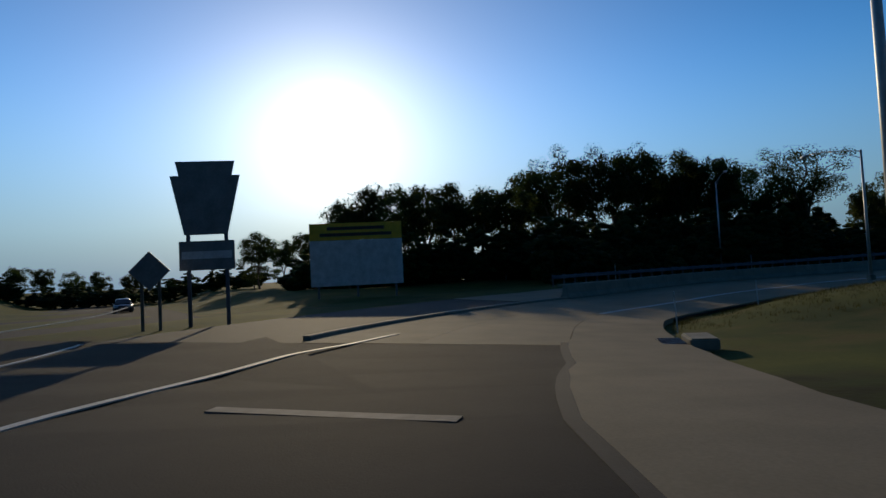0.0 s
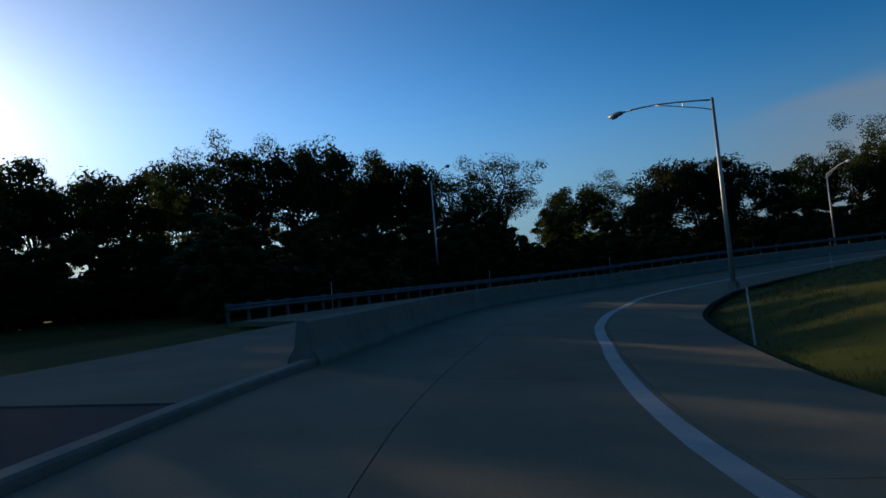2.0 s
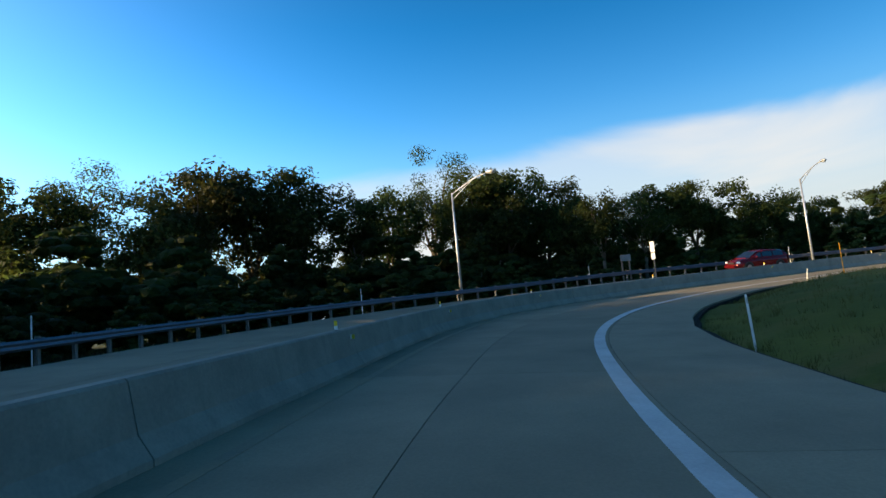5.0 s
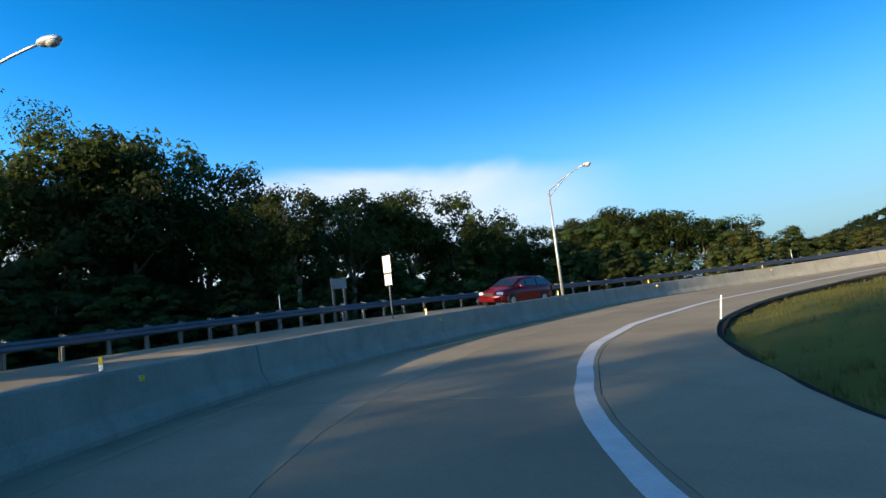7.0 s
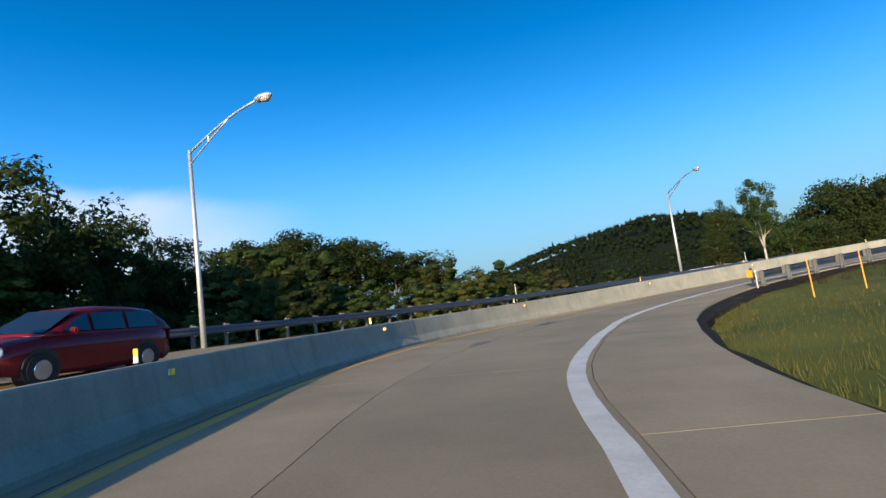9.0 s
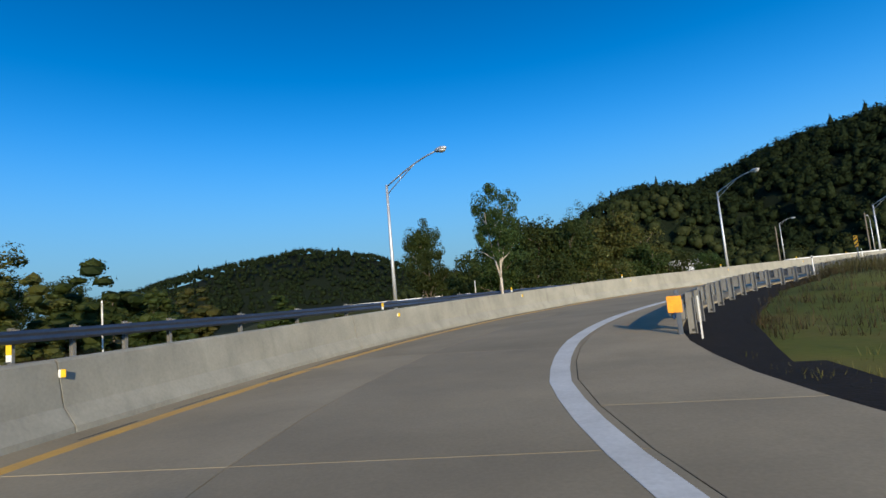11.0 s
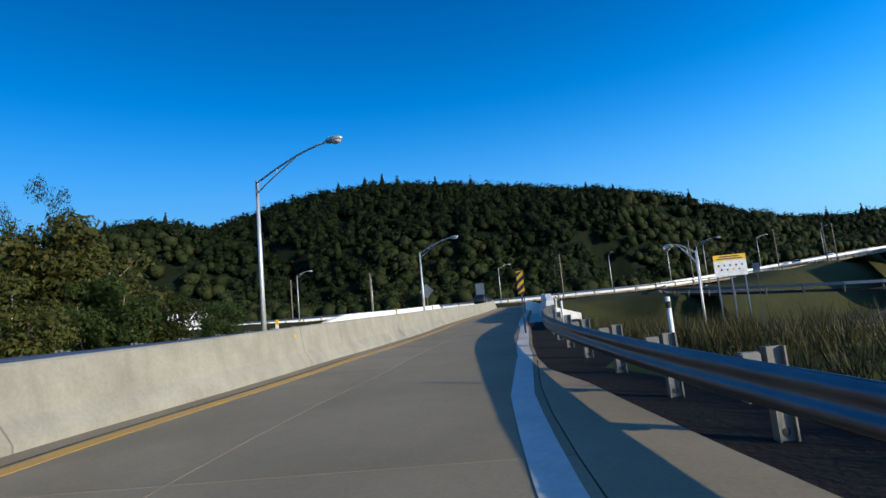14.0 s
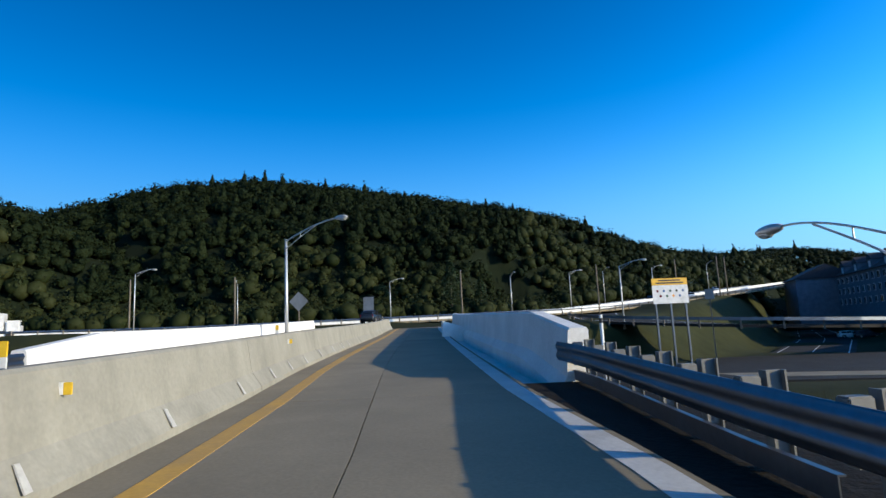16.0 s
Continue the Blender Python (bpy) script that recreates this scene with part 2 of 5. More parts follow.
M_YELLOW = material("yellow_road_paint", (0.5544, 0.308, 0.03465), 0.7, dark=(0.3542, 0.2233, 0.077), scale=2.2, fine=25, spread=0.6)
M_STEEL = material("galvanised_steel", (0.15, 0.17, 0.205), 0.42, 0.92, dark=(0.11, 0.125, 0.155), scale=1.5, fine=14, bump=0.05)
M_POST = material("galvanised_post", (0.18, 0.178, 0.168), 0.6, 0.25, dark=(0.13, 0.13, 0.124), scale=2.5, fine=16, bump=0.08)
# shade between the crowns is put into this near-black floor colour
M_SHADEFLOOR = material("shade_dark_forest_floor", (0.009, 0.014, 0.006), 0.97, dark=(0.005, 0.008, 0.004), scale=0.25, fine=6.0, bump=0.8, spec=0.1)
M_POLE = material("lamp_post_aluminium", (0.52, 0.53, 0.54), 0.5, 0.6, dark=(0.42, 0.43, 0.44), scale=1.0, fine=12, bump=0.03)
M_WOOD = material("weathered_post_wood", (0.20, 0.165, 0.125), 0.9, scale=3, fine=20, bump=0.3)
M_BARK = material("bark", (0.16, 0.125, 0.09), 0.95, scale=4, fine=22, bump=0.8)
M_PALEBARK = material("pale_bark", (0.46, 0.40, 0.33), 0.9, scale=4, fine=22, bump=0.5)
M_LEAF = foliage("broad_leaves", (0.031, 0.053, 0.0155), (0.078, 0.105, 0.027), 0.65)
M_LEAF2 = foliage("yellowing_leaves", (0.04, 0.055, 0.0135), (0.094, 0.094, 0.022), 0.45)
M_PINE = foliage("pine_needles", (0.0136, 0.0272, 0.0119), (0.02975, 0.04675, 0.017), 0.15)
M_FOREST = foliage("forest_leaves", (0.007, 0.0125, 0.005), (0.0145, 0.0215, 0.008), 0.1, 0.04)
M_BELT = foliage("broad_belt_leaves", (0.014, 0.022, 0.0075), (0.03, 0.037, 0.013), 0.15, 0.05)
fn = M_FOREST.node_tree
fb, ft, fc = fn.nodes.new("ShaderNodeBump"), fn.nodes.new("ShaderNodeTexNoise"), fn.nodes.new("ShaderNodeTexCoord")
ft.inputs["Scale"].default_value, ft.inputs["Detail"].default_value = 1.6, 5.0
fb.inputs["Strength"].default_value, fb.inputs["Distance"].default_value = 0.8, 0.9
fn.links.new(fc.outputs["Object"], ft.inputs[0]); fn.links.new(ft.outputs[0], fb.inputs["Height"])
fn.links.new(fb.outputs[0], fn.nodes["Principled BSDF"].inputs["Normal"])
M_WPLAST = material("white_plastic", (0.78, 0.78, 0.75), 0.5, scale=4, fine=30, bump=0.05)
M_YREF = material("yellow_reflector", (0.80, 0.52, 0.02), 0.4, scale=6, fine=40, bump=0.02)
M_OREF = material("orange_reflector", (0.85, 0.36, 0.02), 0.4, scale=6, fine=40, bump=0.02)
M_BLACK = material("black_paint", (0.02, 0.02, 0.02), 0.5)
M_LENS = material("lamp_lens", (0.5, 0.5, 0.48), 0.15)
M_SIGNBACK = material("sign_back_metal", (0.30, 0.30, 0.30), 0.5, 0.5, scale=1.5, fine=12, bump=0.03)
M_SIGNGREEN = material("green_sign_face", (0.03, 0.10, 0.07), 0.5, scale=1.5, fine=12, bump=0.02)
M_SIGNWHITE = material("white_sign_face", (0.72, 0.73, 0.74), 0.5, scale=1.5, fine=12, bump=0.02)
M_SIGNYEL = material("yellow_sign_face", (0.80, 0.47, 0.02), 0.5, scale=1.5, fine=12, bump=0.02)
M_LETTER = material("pale_lettering", (0.45, 0.45, 0.42), 0.5, scale=3, fine=20, bump=0.02)
M_BLUE = material("blue_bridge_paint", (0.03, 0.10, 0.28), 0.5, scale=2, fine=15)
M_SIDING = material("blue_grey_siding", (0.14, 0.17, 0.22), 0.8, scale=1, fine=20)
M_ROOF = material("dark_shingles", (0.045, 0.045, 0.055), 0.9, scale=2, fine=20, bump=0.4)
M_CARRED = material("red_car_paint", (0.17, 0.008, 0.013), 0.22, 0.3, dark=(0.14, 0.007, 0.011), scale=0.8, fine=8, bump=0.0)
M_CARDARK = material("dark_car_paint", (0.03, 0.035, 0.045), 0.25, 0.3, scale=0.8, fine=8, bump=0.0)
M_CARWHITE = material("white_car_paint", (0.72, 0.72, 0.72), 0.3, 0.0, scale=0.8, fine=8, bump=0.0)
M_GLASS = material("tinted_car_glass", (0.015, 0.018, 0.022), 0.06, 0.0, bump=0.0, spec=0.8)
M_TYRE = material("tyre_rubber", (0.02, 0.02, 0.02), 0.85)
M_RIM = material("wheel_alloy", (0.55, 0.55, 0.56), 0.3, 0.8, bump=0.0)
M_LIGHT = material("headlight_glass", (0.8, 0.8, 0.78), 0.1, bump=0.0)

# ---- building helpers ----


def thing(name, label, category, at=(0, 0, 0), group="", kind="", turn=0.0):
    ob = new(name)
    ob.empty_display_size = 0.2
    ob.matrix_basis = pose(*at, 0, 0, turn)
    return tagged(ob, label, category, group, kind)


def mesh_of(name, verts, faces, mat, smooth=False):
    me = bpy.data.meshes.new(name)
    me.from_pydata([tuple(v) for v in verts], [], faces)
    me.materials.append(mat)
    if smooth:
        me.polygons.foreach_set("use_smooth", [True] * len(me.polygons))
    me.update()
    return me


def raw(name, verts, faces, mat, parent=None, label="", smooth=False):
    ob = new(name, mesh_of(name, verts, faces, mat, smooth))
    ob.parent = parent
    return tagged(ob, label)


def part(name, bm, mat, parent=None, label="", smooth=False):
    bmesh.ops.recalc_face_normals(bm, faces=bm.faces)
    me = bpy.data.meshes.new(name)
    bm.to_mesh(me)
    bm.free()
    me.materials.append(mat)
    if smooth:
        me.polygons.foreach_set("use_smooth", [True] * len(me.polygons))
    ob = new(name, me)
    ob.parent = parent
    return tagged(ob, label)


def box(bm, size, at=(0, 0, 0), turn=(0, 0, 0), bevel=0.0):
    g = bmesh.ops.create_cube(bm, size=1.0, matrix=pose(*at, *turn) @ Matrix.Diagonal((*size, 1)))
    if bevel:
        bmesh.ops.bevel(bm, geom=list({e for v in g["verts"] for e in v.link_edges}), offset=bevel, segments=2, affect="EDGES", clamp_overlap=True)
    return bm


def rod(bm, a, b, r0, r1=None, n=8):
    a, b = Vector(a), Vector(b)
    d = b - a
    m = Matrix.Translation((a + b) / 2) @ d.to_track_quat("Z", "Y").to_matrix().to_4x4()
    bmesh.ops.create_cone(bm, cap_ends=True, segments=n, radius1=r0, radius2=r0 if r1 is None else r1, depth=d.length, matrix=m)
    return bm


def tube(points, radii, n=8):
    """Verts and faces of a tapered pipe along points."""
    vs, fs = [], []
    pts = [Vector(p) for p in points]
    for i, p in enumerate(pts):
        d = (pts[min(i + 1, len(pts) - 1)] - pts[max(i - 1, 0)]).normalized()
        side = d.orthogonal().normalized() if abs(d.z) > 0.99 else d.cross(Vector((0, 0, 1))).normalized()
        up = d.cross(side)
        for k in range(n):
            a = 2 * math.pi * k / n
            vs.append(p + (side * math.cos(a) + up * math.sin(a)) * radii[i])
    for i in range(len(pts) - 1):
        for k in range(n):
            q = (k + 1) % n
            fs.append((i * n + k, i * n + q, (i + 1) * n + q, (i + 1) * n + k))
    fs.append(tuple(range(n))[::-1])
    fs.append(tuple((len(pts) - 1) * n + k for k in range(n)))
    return vs, fs


def lin(s, table):
    return float(np.interp(s, [a for a, _ in table], [b for _, b in table]))


# ---- the ramp's line: a climbing right-hand loop ----
ROAD = [
    (6.0, -48, -0.139), (3.0, -24, 0.017), (0.0, -0.0, 0.067), (-0.19, 11.09, -0.323),
    (3.34, 22.42, -0.575), (10.2, 31.27, -0.673), (19.8, 38.42, -0.582), (31.36, 42.62, -0.396),
    (42.44, 43.4, -0.087), (51.19, 42.29, 0.219), (58.54, 38.89, 0.504), (64.3, 32.27, 0.809),
    (69.06, 24.77, 1.041), (71.38, 16.6, 1.227), (70.78, 9.04, 1.487), (67.86, 2.23, 1.899),
    (62.34, -5.07, 2.317), (56.46, -10.85, 2.608), (50.98, -15.38, 2.89), (38.1, -24.5, 3.377),
    (25.3, -33.2, 3.861), (10, -43, 4.561), (-8, -50.5, 5.261), (-28, -56, 5.861),
    (-50, -55, 6.061),
]
BANK = ((-40, 0), (0, -0.01), (15, -0.034), (23, -0.044), (31, -0.064), (39, -0.061), (47, -0.061), (55, -0.06), (63, -0.053), (71, -0.046), (79, -0.043), (87, -0.041), (95, -0.035), (103, -0.027), (111, -0.022), (119, -0.012), (127, 0), (135, -0.002), (143, -0.019), (151, -0.011), (159, -0.007), (167, -0.008), (175, -0.005), (183, -0.004), (300, 0))

BANK_OUTER = ((-40, 0), (15, -0.03), (31, -0.04), (47, -0.044), (63, -0.044), (71, -0.046), (79, -0.06), (87, -0.08), (95, -0.092), (103, -0.102), (111, -0.105), (119, -0.085), (127, -0.05), (135, -0.034), (143, -0.016), (151, 0.006), (159, 0.014), (167, 0.016), (175, 0.014), (183, 0.013), (300, 0.013))


def dense_line():
    p = [Vector(v) for v in ROAD]
    pts = []
    for i in range(1, len(p) - 2):
        for k in range(24):
            u = k / 24
            a, b, c, d = p[i - 1:i + 3]
            pts.append(0.5 * ((2 * b) + (c - a) * u + (2 * a - 5 * b + 4 * c - d) * u * u + (3 * b - a - 3 * c + d) * u ** 3))
    return pts


LINE = dense_line()
LINE_XY = np.array([(p.x, p.y) for p in LINE])
ZERO = int(np.argmin(LINE_XY[:, 0] ** 2 + LINE_XY[:, 1] ** 2))
LINE_S = np.r_[0, np.cumsum(np.hypot(*np.diff(LINE_XY, axis=0).T))]
LINE_S -= LINE_S[ZERO]
LINE_Z = np.array([p.z for p in LINE])


def tilt(s, o):
    """How far the banked surface lies above its middle line; the opposite lanes lean at a slope of their own."""
    table = lambda rows: np.interp(s, [a for a, _ in rows], [b for _, b in rows])
    return np.maximum(o, table(FOOT)) * table(BANK) + np.minimum(o - table(FOOT), 0) * table(BANK_OUTER)


def at(s, o=0.0, h=0.0):
    """The place s metres along the ramp, o to its right, h above its banked surface."""
    x, y, z = (float(np.interp(s, LINE_S, c)) for c in (LINE_XY[:, 0], LINE_XY[:, 1], LINE_Z))
    dx, dy = heading(s)
    return Vector((x + dy * o, y - dx * o, z + float(tilt(s, o)) + h))


def heading(s):
    s = min(max(s, LINE_S[0] + 2), LINE_S[-1] - 2)
    d = [float(np.interp(s + 1.5, LINE_S, c) - np.interp(s - 1.5, LINE_S, c)) for c in (LINE_XY[:, 0], LINE_XY[:, 1])]
    n = math.hypot(*d)
    return d[0] / n, d[1] / n


def facing(s):
    """Turn about z, in degrees, of a thing whose own y axis points along the ramp."""
    dx, dy = heading(s)
    return math.degrees(math.atan2(-dx, dy))


WHITE = ((-40, 1.2), (0, 1.25), (5, 1.6), (10, 2.5), (16, 2.5), (24, 2.053), (28, 2.105), (32, 2.22), (36, 2.24), (40, 2.013), (44, 1.908), (48, 1.875), (52, 1.502), (56, 1.469), (60, 1.613), (64, 1.69), (68, 1.706), (72, 1.707), (76, 1.707), (80, 1.682), (84, 1.6), (88, 1.426), (92, 0.879), (96, 0.76), (100, 1.176), (104, 1.352), (108, 1.579), (112, 1.568), (116, 1.192), (120, 0.717), (124, 0.511), (128, 0.44), (132, 0.446), (136, 0.555), (140, 0.686), (144, 0.941), (148, 1.42), (152, 1.575), (156, 1.628), (160, 1.491), (166, 1.5), (300, 1.5))
EDGE = ((-40, 4.3), (5, 4.3), (8, 5), (12, 5.3), (18, 5.2), (24, 4.952), (28, 4.906), (32, 4.927), (36, 5.066), (40, 4.99), (44, 4.872), (48, 4.867), (52, 4.835), (56, 4.622), (60, 4.594), (64, 4.604), (68, 4.47), (72, 4.305), (76, 4.166), (80, 4.106), (84, 4.06), (88, 4.005), (92, 3.285), (96, 2.926), (100, 3.284), (104, 3.589), (108, 3.789), (112, 3.755), (116, 3.421), (120, 2.91), (124, 2.402), (128, 2.229), (132, 2.312), (136, 2.212), (140, 2.028), (144, 1.849), (144.6, 1.84), (145, 1.56), (148, 1.56), (152, 1.665), (156, 1.746), (162, 1.75), (300, 1.75))
FOOT = ((-40, -4), (15, -3.6), (24, -3.136), (28, -2.99), (32, -2.919), (36, -2.91), (40, -3.22), (44, -3.527), (48, -3.633), (52, -3.536), (56, -3.245), (60, -3.033), (64, -2.887), (68, -2.854), (72, -3.016), (76, -3.297), (80, -3.661), (84, -3.991), (88, -4.066), (92, -3.987), (96, -3.709), (100, -3.572), (104, -3.764), (108, -4.089), (112, -4.285), (116, -4.327), (120, -4.306), (124, -4.351), (128, -4.497), (132, -4.605), (136, -4.522), (140, -4.132), (144, -3.504), (148, -2.772), (152, -2.285), (156, -2.074), (160, -2.079), (164, -2.222), (168, -2.248), (172, -2.232), (176, -2.212), (300, -2.3))
RAIL = ((122, 2.25), (124, 2.28), (128, 2.386), (132, 2.289), (136, 2.169), (140, 2.226), (144, 2.177), (148, 2.167), (152, 2.142), (156, 2.246), (160, 2.508), (164, 2.45))
OUTER = ((20, -12.8), (50, -12.8), (63, -13.0), (80, -13.8), (92, -14.0), (104, -12.2), (118, -11.6), (130, -11.6), (145, -9.6), (152, -8.3), (170, -7.8))


def strip(name, s0, s1, left, right, mat, parent=None, lift=0.0, deep=0.25, step=1.5, label="", wobble=0.0):
    """A slab along the ramp between two offsets, with its own thickness."""
    n = max(1, round((s1 - s0) / step))
    vs, fs = [], []
    for i in range(n + 1):
        s = s0 + (s1 - s0) * i / n
        l, r = left(s), right(s)
        if wobble:
            r += wobble * noise.noise(Vector((s * 0.6, 3.1, 0)))
        vs += [at(s, l, lift), at(s, r, lift), at(s, r, lift - deep), at(s, l, lift - deep)]
    for i in range(n):
        a, b = 4 * i, 4 * i + 4
        for k in range(4):
            q = (k + 1) % 4
            fs.append((a + k, b + k, b + q, a + q))
    fs += [(0, 1, 2, 3), (4 * n + 3, 4 * n + 2, 4 * n + 1, 4 * n)]
    return raw(name, vs, fs, mat, parent, label)


def sweep(name, s0, s1, offset, profile, mat, parent=None, step=1.0, label="", smooth=False, close=True, level=None):
    """A profile of (sideways, up) points drawn along the ramp at an offset."""
    n = max(1, round((s1 - s0) / step))
    k = len(profile)
    vs, fs = [], []
    for i in range(n + 1):
        s = s0 + (s1 - s0) * i / n
        o = offset(s)
        base = at(s, o)
        dx, dy = heading(s)
        hh = level(s) if level else 0.0
        for a, b in profile:
            vs.append(base + Vector((dy * a, -dx * a, a * lin(s, BANK) + b + hh)))
    for i in range(n):
        for j in range(k if close else k - 1):
            q = (j + 1) % k
            fs.append((i * k + j, (i + 1) * k + j, (i + 1) * k + q, i * k + q))
    if close:
        fs += [tuple(range(k)), tuple(n * k + j for j in range(k))[::-1]]
    return raw(name, vs, fs, mat, parent, label, smooth)


# ---- the ground: one sheet to the horizon ----
# other roads as (x, y, z) lines
LOWER = ((90, -44, -1.7), (60, -34, -1.7), (34, -27, -1.7), (10, -21, -1.7), (-30, -16, -1.5), (-90, -12, -1.0), (-200, -14, -1.0))  # passes under the bridge
HIGHWAY = ((110, -165, 6.6), (60, -137, 6.4), (15, -112, 6.0), (-2, -98, 5.7), (-27, -75, 6.0), (-46, -53, 6.2), (-98, -36, 9.8), (-149, -18, 13.8), (-220, 15, 18.0))  # the far divided road
SLIP = ((-75, 8, 2.2), (-45, 0, 2.3), (-27, -6, 2.5), (-16, -15, 2.9), (-14, -27, 3.8), (-22, -38, 4.8), (-45, -45, 6.0))  # curving slip road
MAIN = ((14, -60, 0.0), (4, -24, 0.0), (-9, 8, -0.2), (-26, 40, -0.9), (-52, 85, -1.6), (-110, 180, -2.5))  # the road left at the start
CREST = ((60, -190, 12), (28, -166, 25), (8, -172, 33), (-12, -186, 32), (-34, -183, 40.5), (-51, -171, 45.5), (-68, -155, 47.5), (-94, -121, 41.5), (-107, -97, 35.5), (-123, -78, 30.5), (-160, -57, 23.5), (-208, -38, 24), (-279, -16, 31), (-300, 20, 24))  # top of the wooded ridge
FARTOP = ((330, -335, 8), (305, -348, 22), (256, -375, 40), (180, -405, 54), (130, -425, 47), (60, -440, 15), (-40, -450, 8))  # top of the hill further off


def near_line(points, X, Y):
    """Distance from grid points to a polyline, and its height at the nearest place."""
    best, high = np.full(np.shape(X), 1e9), np.zeros(np.shape(X))
    for (ax, ay, az), (bx, by, bz) in zip(points, points[1:]):
        t = np.clip(((X - ax) * (bx - ax) + (Y - ay) * (by - ay)) / ((bx - ax) ** 2 + (by - ay) ** 2), 0, 1)
        d = np.hypot(X - ax - t * (bx - ax), Y - ay - t * (by - ay))
        m = d < best
        best, high = np.where(m, d, best), np.where(m, az + t * (bz - az), high)
    return best, high


def smooth01(v):
    v = np.clip(v, 0, 1)
    return v * v * (3 - 2 * v)


def beyond(X, Y, points=HIGHWAY):
    """True on the south-west side of a line, the wooded side of the far road."""
    best, far = np.full(np.shape(X), 1e9), np.zeros(np.shape(X), bool)
    for (ax, ay, _), (bx, by, _) in zip(points, points[1:]):
        t = np.clip(((X - ax) * (bx - ax) + (Y - ay) * (by - ay)) / ((bx - ax) ** 2 + (by - ay) ** 2), 0, 1)
        d = np.hypot(X - ax - t * (bx - ax), Y - ay - t * (by - ay))
        side = (bx - ax) * (Y - ay) - (by - ay) * (X - ax) > 0
        far, best = np.where(d < best, side, far), np.minimum(d, best)
    return far


def hill_height(X, Y):
    """The wooded ridge behind the far road and the hill further off."""
    d, h = near_line(CREST, X, Y)
    e, g = near_line(FARTOP, X, Y)
    return h * np.exp(-((d / 52) ** 2)) * beyond(X, Y) + g * np.exp(-((e / 85) ** 2))


def terrain(X, Y):
    X, Y = np.asarray(X, float), np.asarray(Y, float)
    num, den = np.zeros(X.shape), np.zeros(X.shape)
    best, bo, bz, bs = np.full(X.shape, 1e9), np.zeros(X.shape), np.zeros(X.shape), np.zeros(X.shape)
    idx = range(0, len(LINE), 6)
    for i in idx:
        s = LINE_S[i]
        dx, dy = heading(s)
        d = np.hypot(X - LINE_XY[i, 0], Y - LINE_XY[i, 1])
        w = 1 / (d + 2.0) ** 3
        num += w * (LINE_Z[i] - 0.3)
        den += w
        o = (X - LINE_XY[i, 0]) * dy - (Y - LINE_XY[i, 1]) * dx
        m = d < best
        best, bo, bz, bs = np.where(m, d, best), np.where(m, o, bo), np.where(m, LINE_Z[i], bz), np.where(m, s, bs)
    for ax, ay, az, aw in ((-20, 90, 0.3, 6), (40, 100, 1.0, 6), (110, 70, 1.0, 6), (130, 0, 1.0, 6), (110, -60, 0.5, 6), (30, 5, -0.9, 3), (0, -20, -1.3, 5), (-40, 30, 0.0, 6), (-60, -25, 5.0, 4), (-95, -8, 5.2, 6), (60, -70, 1.0, 5), (-5, -30, 2.0, 3), (-90, -4, 5.2, 12), (-45, -9, 3.6, 5)):
        w = aw / (np.hypot(X - ax, Y - ay) + 4.0) ** 3
        num += w * az
        den += w
    z = num / den
    hw, hz = near_line(HIGHWAY, X, Y)
    lo, lz = near_line(LOWER, X, Y)
    z = z + hill_height(X, Y) * smooth01((hw - 14) / 30)
    for pts, flat, ease in ((HIGHWAY, 13, 22), (SLIP, 5, 9), (LOWER, 7, 11), (MAIN, 9, 12)):
        d, h = near_line(pts, X, Y)
        z = z + (h - z) * (1 - smooth01((d - flat) / ease))
    z = z + 0.25 * np.sin(X * 0.21 + 1) * np.cos(Y * 0.17) * smooth01((best - 14) / 10)
    # under the carriageways the soil stays below the slabs, except where the bridge spans
    edge = np.interp(bs, [a for a, _ in EDGE], [b for _, b in EDGE])
    outer = np.interp(bs, [a for a, _ in OUTER], [b for _, b in OUTER])
    away = np.maximum(bo - edge - 0.2, outer - 1.0 - bo)
    inside = 1 - smooth01((away - 0.6) / 6.0)
    span = smooth01((bs - 158) / 6) * (1 - smooth01((bs - 186) / 6))
    road = bz + tilt(bs, np.clip(bo, outer, edge)) - 0.16 - 0.12 * (away < 0)
    inside = inside * (1 - span) * (best < 60)
    z = z * (1 - inside) + road * inside
    rise = smooth01((bo - edge - 0.4) / 3.0) * (1 - smooth01((bo - edge - 14) / 10)) * smooth01((bs - 14) / 16) * (1 - smooth01((bs - 92) / 18))
    bank = smooth01((bo - edge - 0.9) / 1.4) * (1 - smooth01((bo - edge - 4.0) / 7.0)) * smooth01((bs - 126) / 12) * (1 - smooth01((bs - 143) / 9))
    return z + (0.55 * rise + 0.45 * bank) * (best < 30)


def ground_at(x, y):
    return float(terrain(np.array([x]), np.array([y]))[0])


def axis(lo, hi, step, far, grow=1.28):
    core = list(np.arange(lo, hi + 0.01, step))
    up, d = [], step
    v = hi
    while v < far:
        d *= grow
        v += d
        up.append(v)
    dn, d, v = [], step, lo
    while v > -far:
        d *= grow
        v -= d
        dn.append(v)
    return np.array(dn[::-1] + core + up)


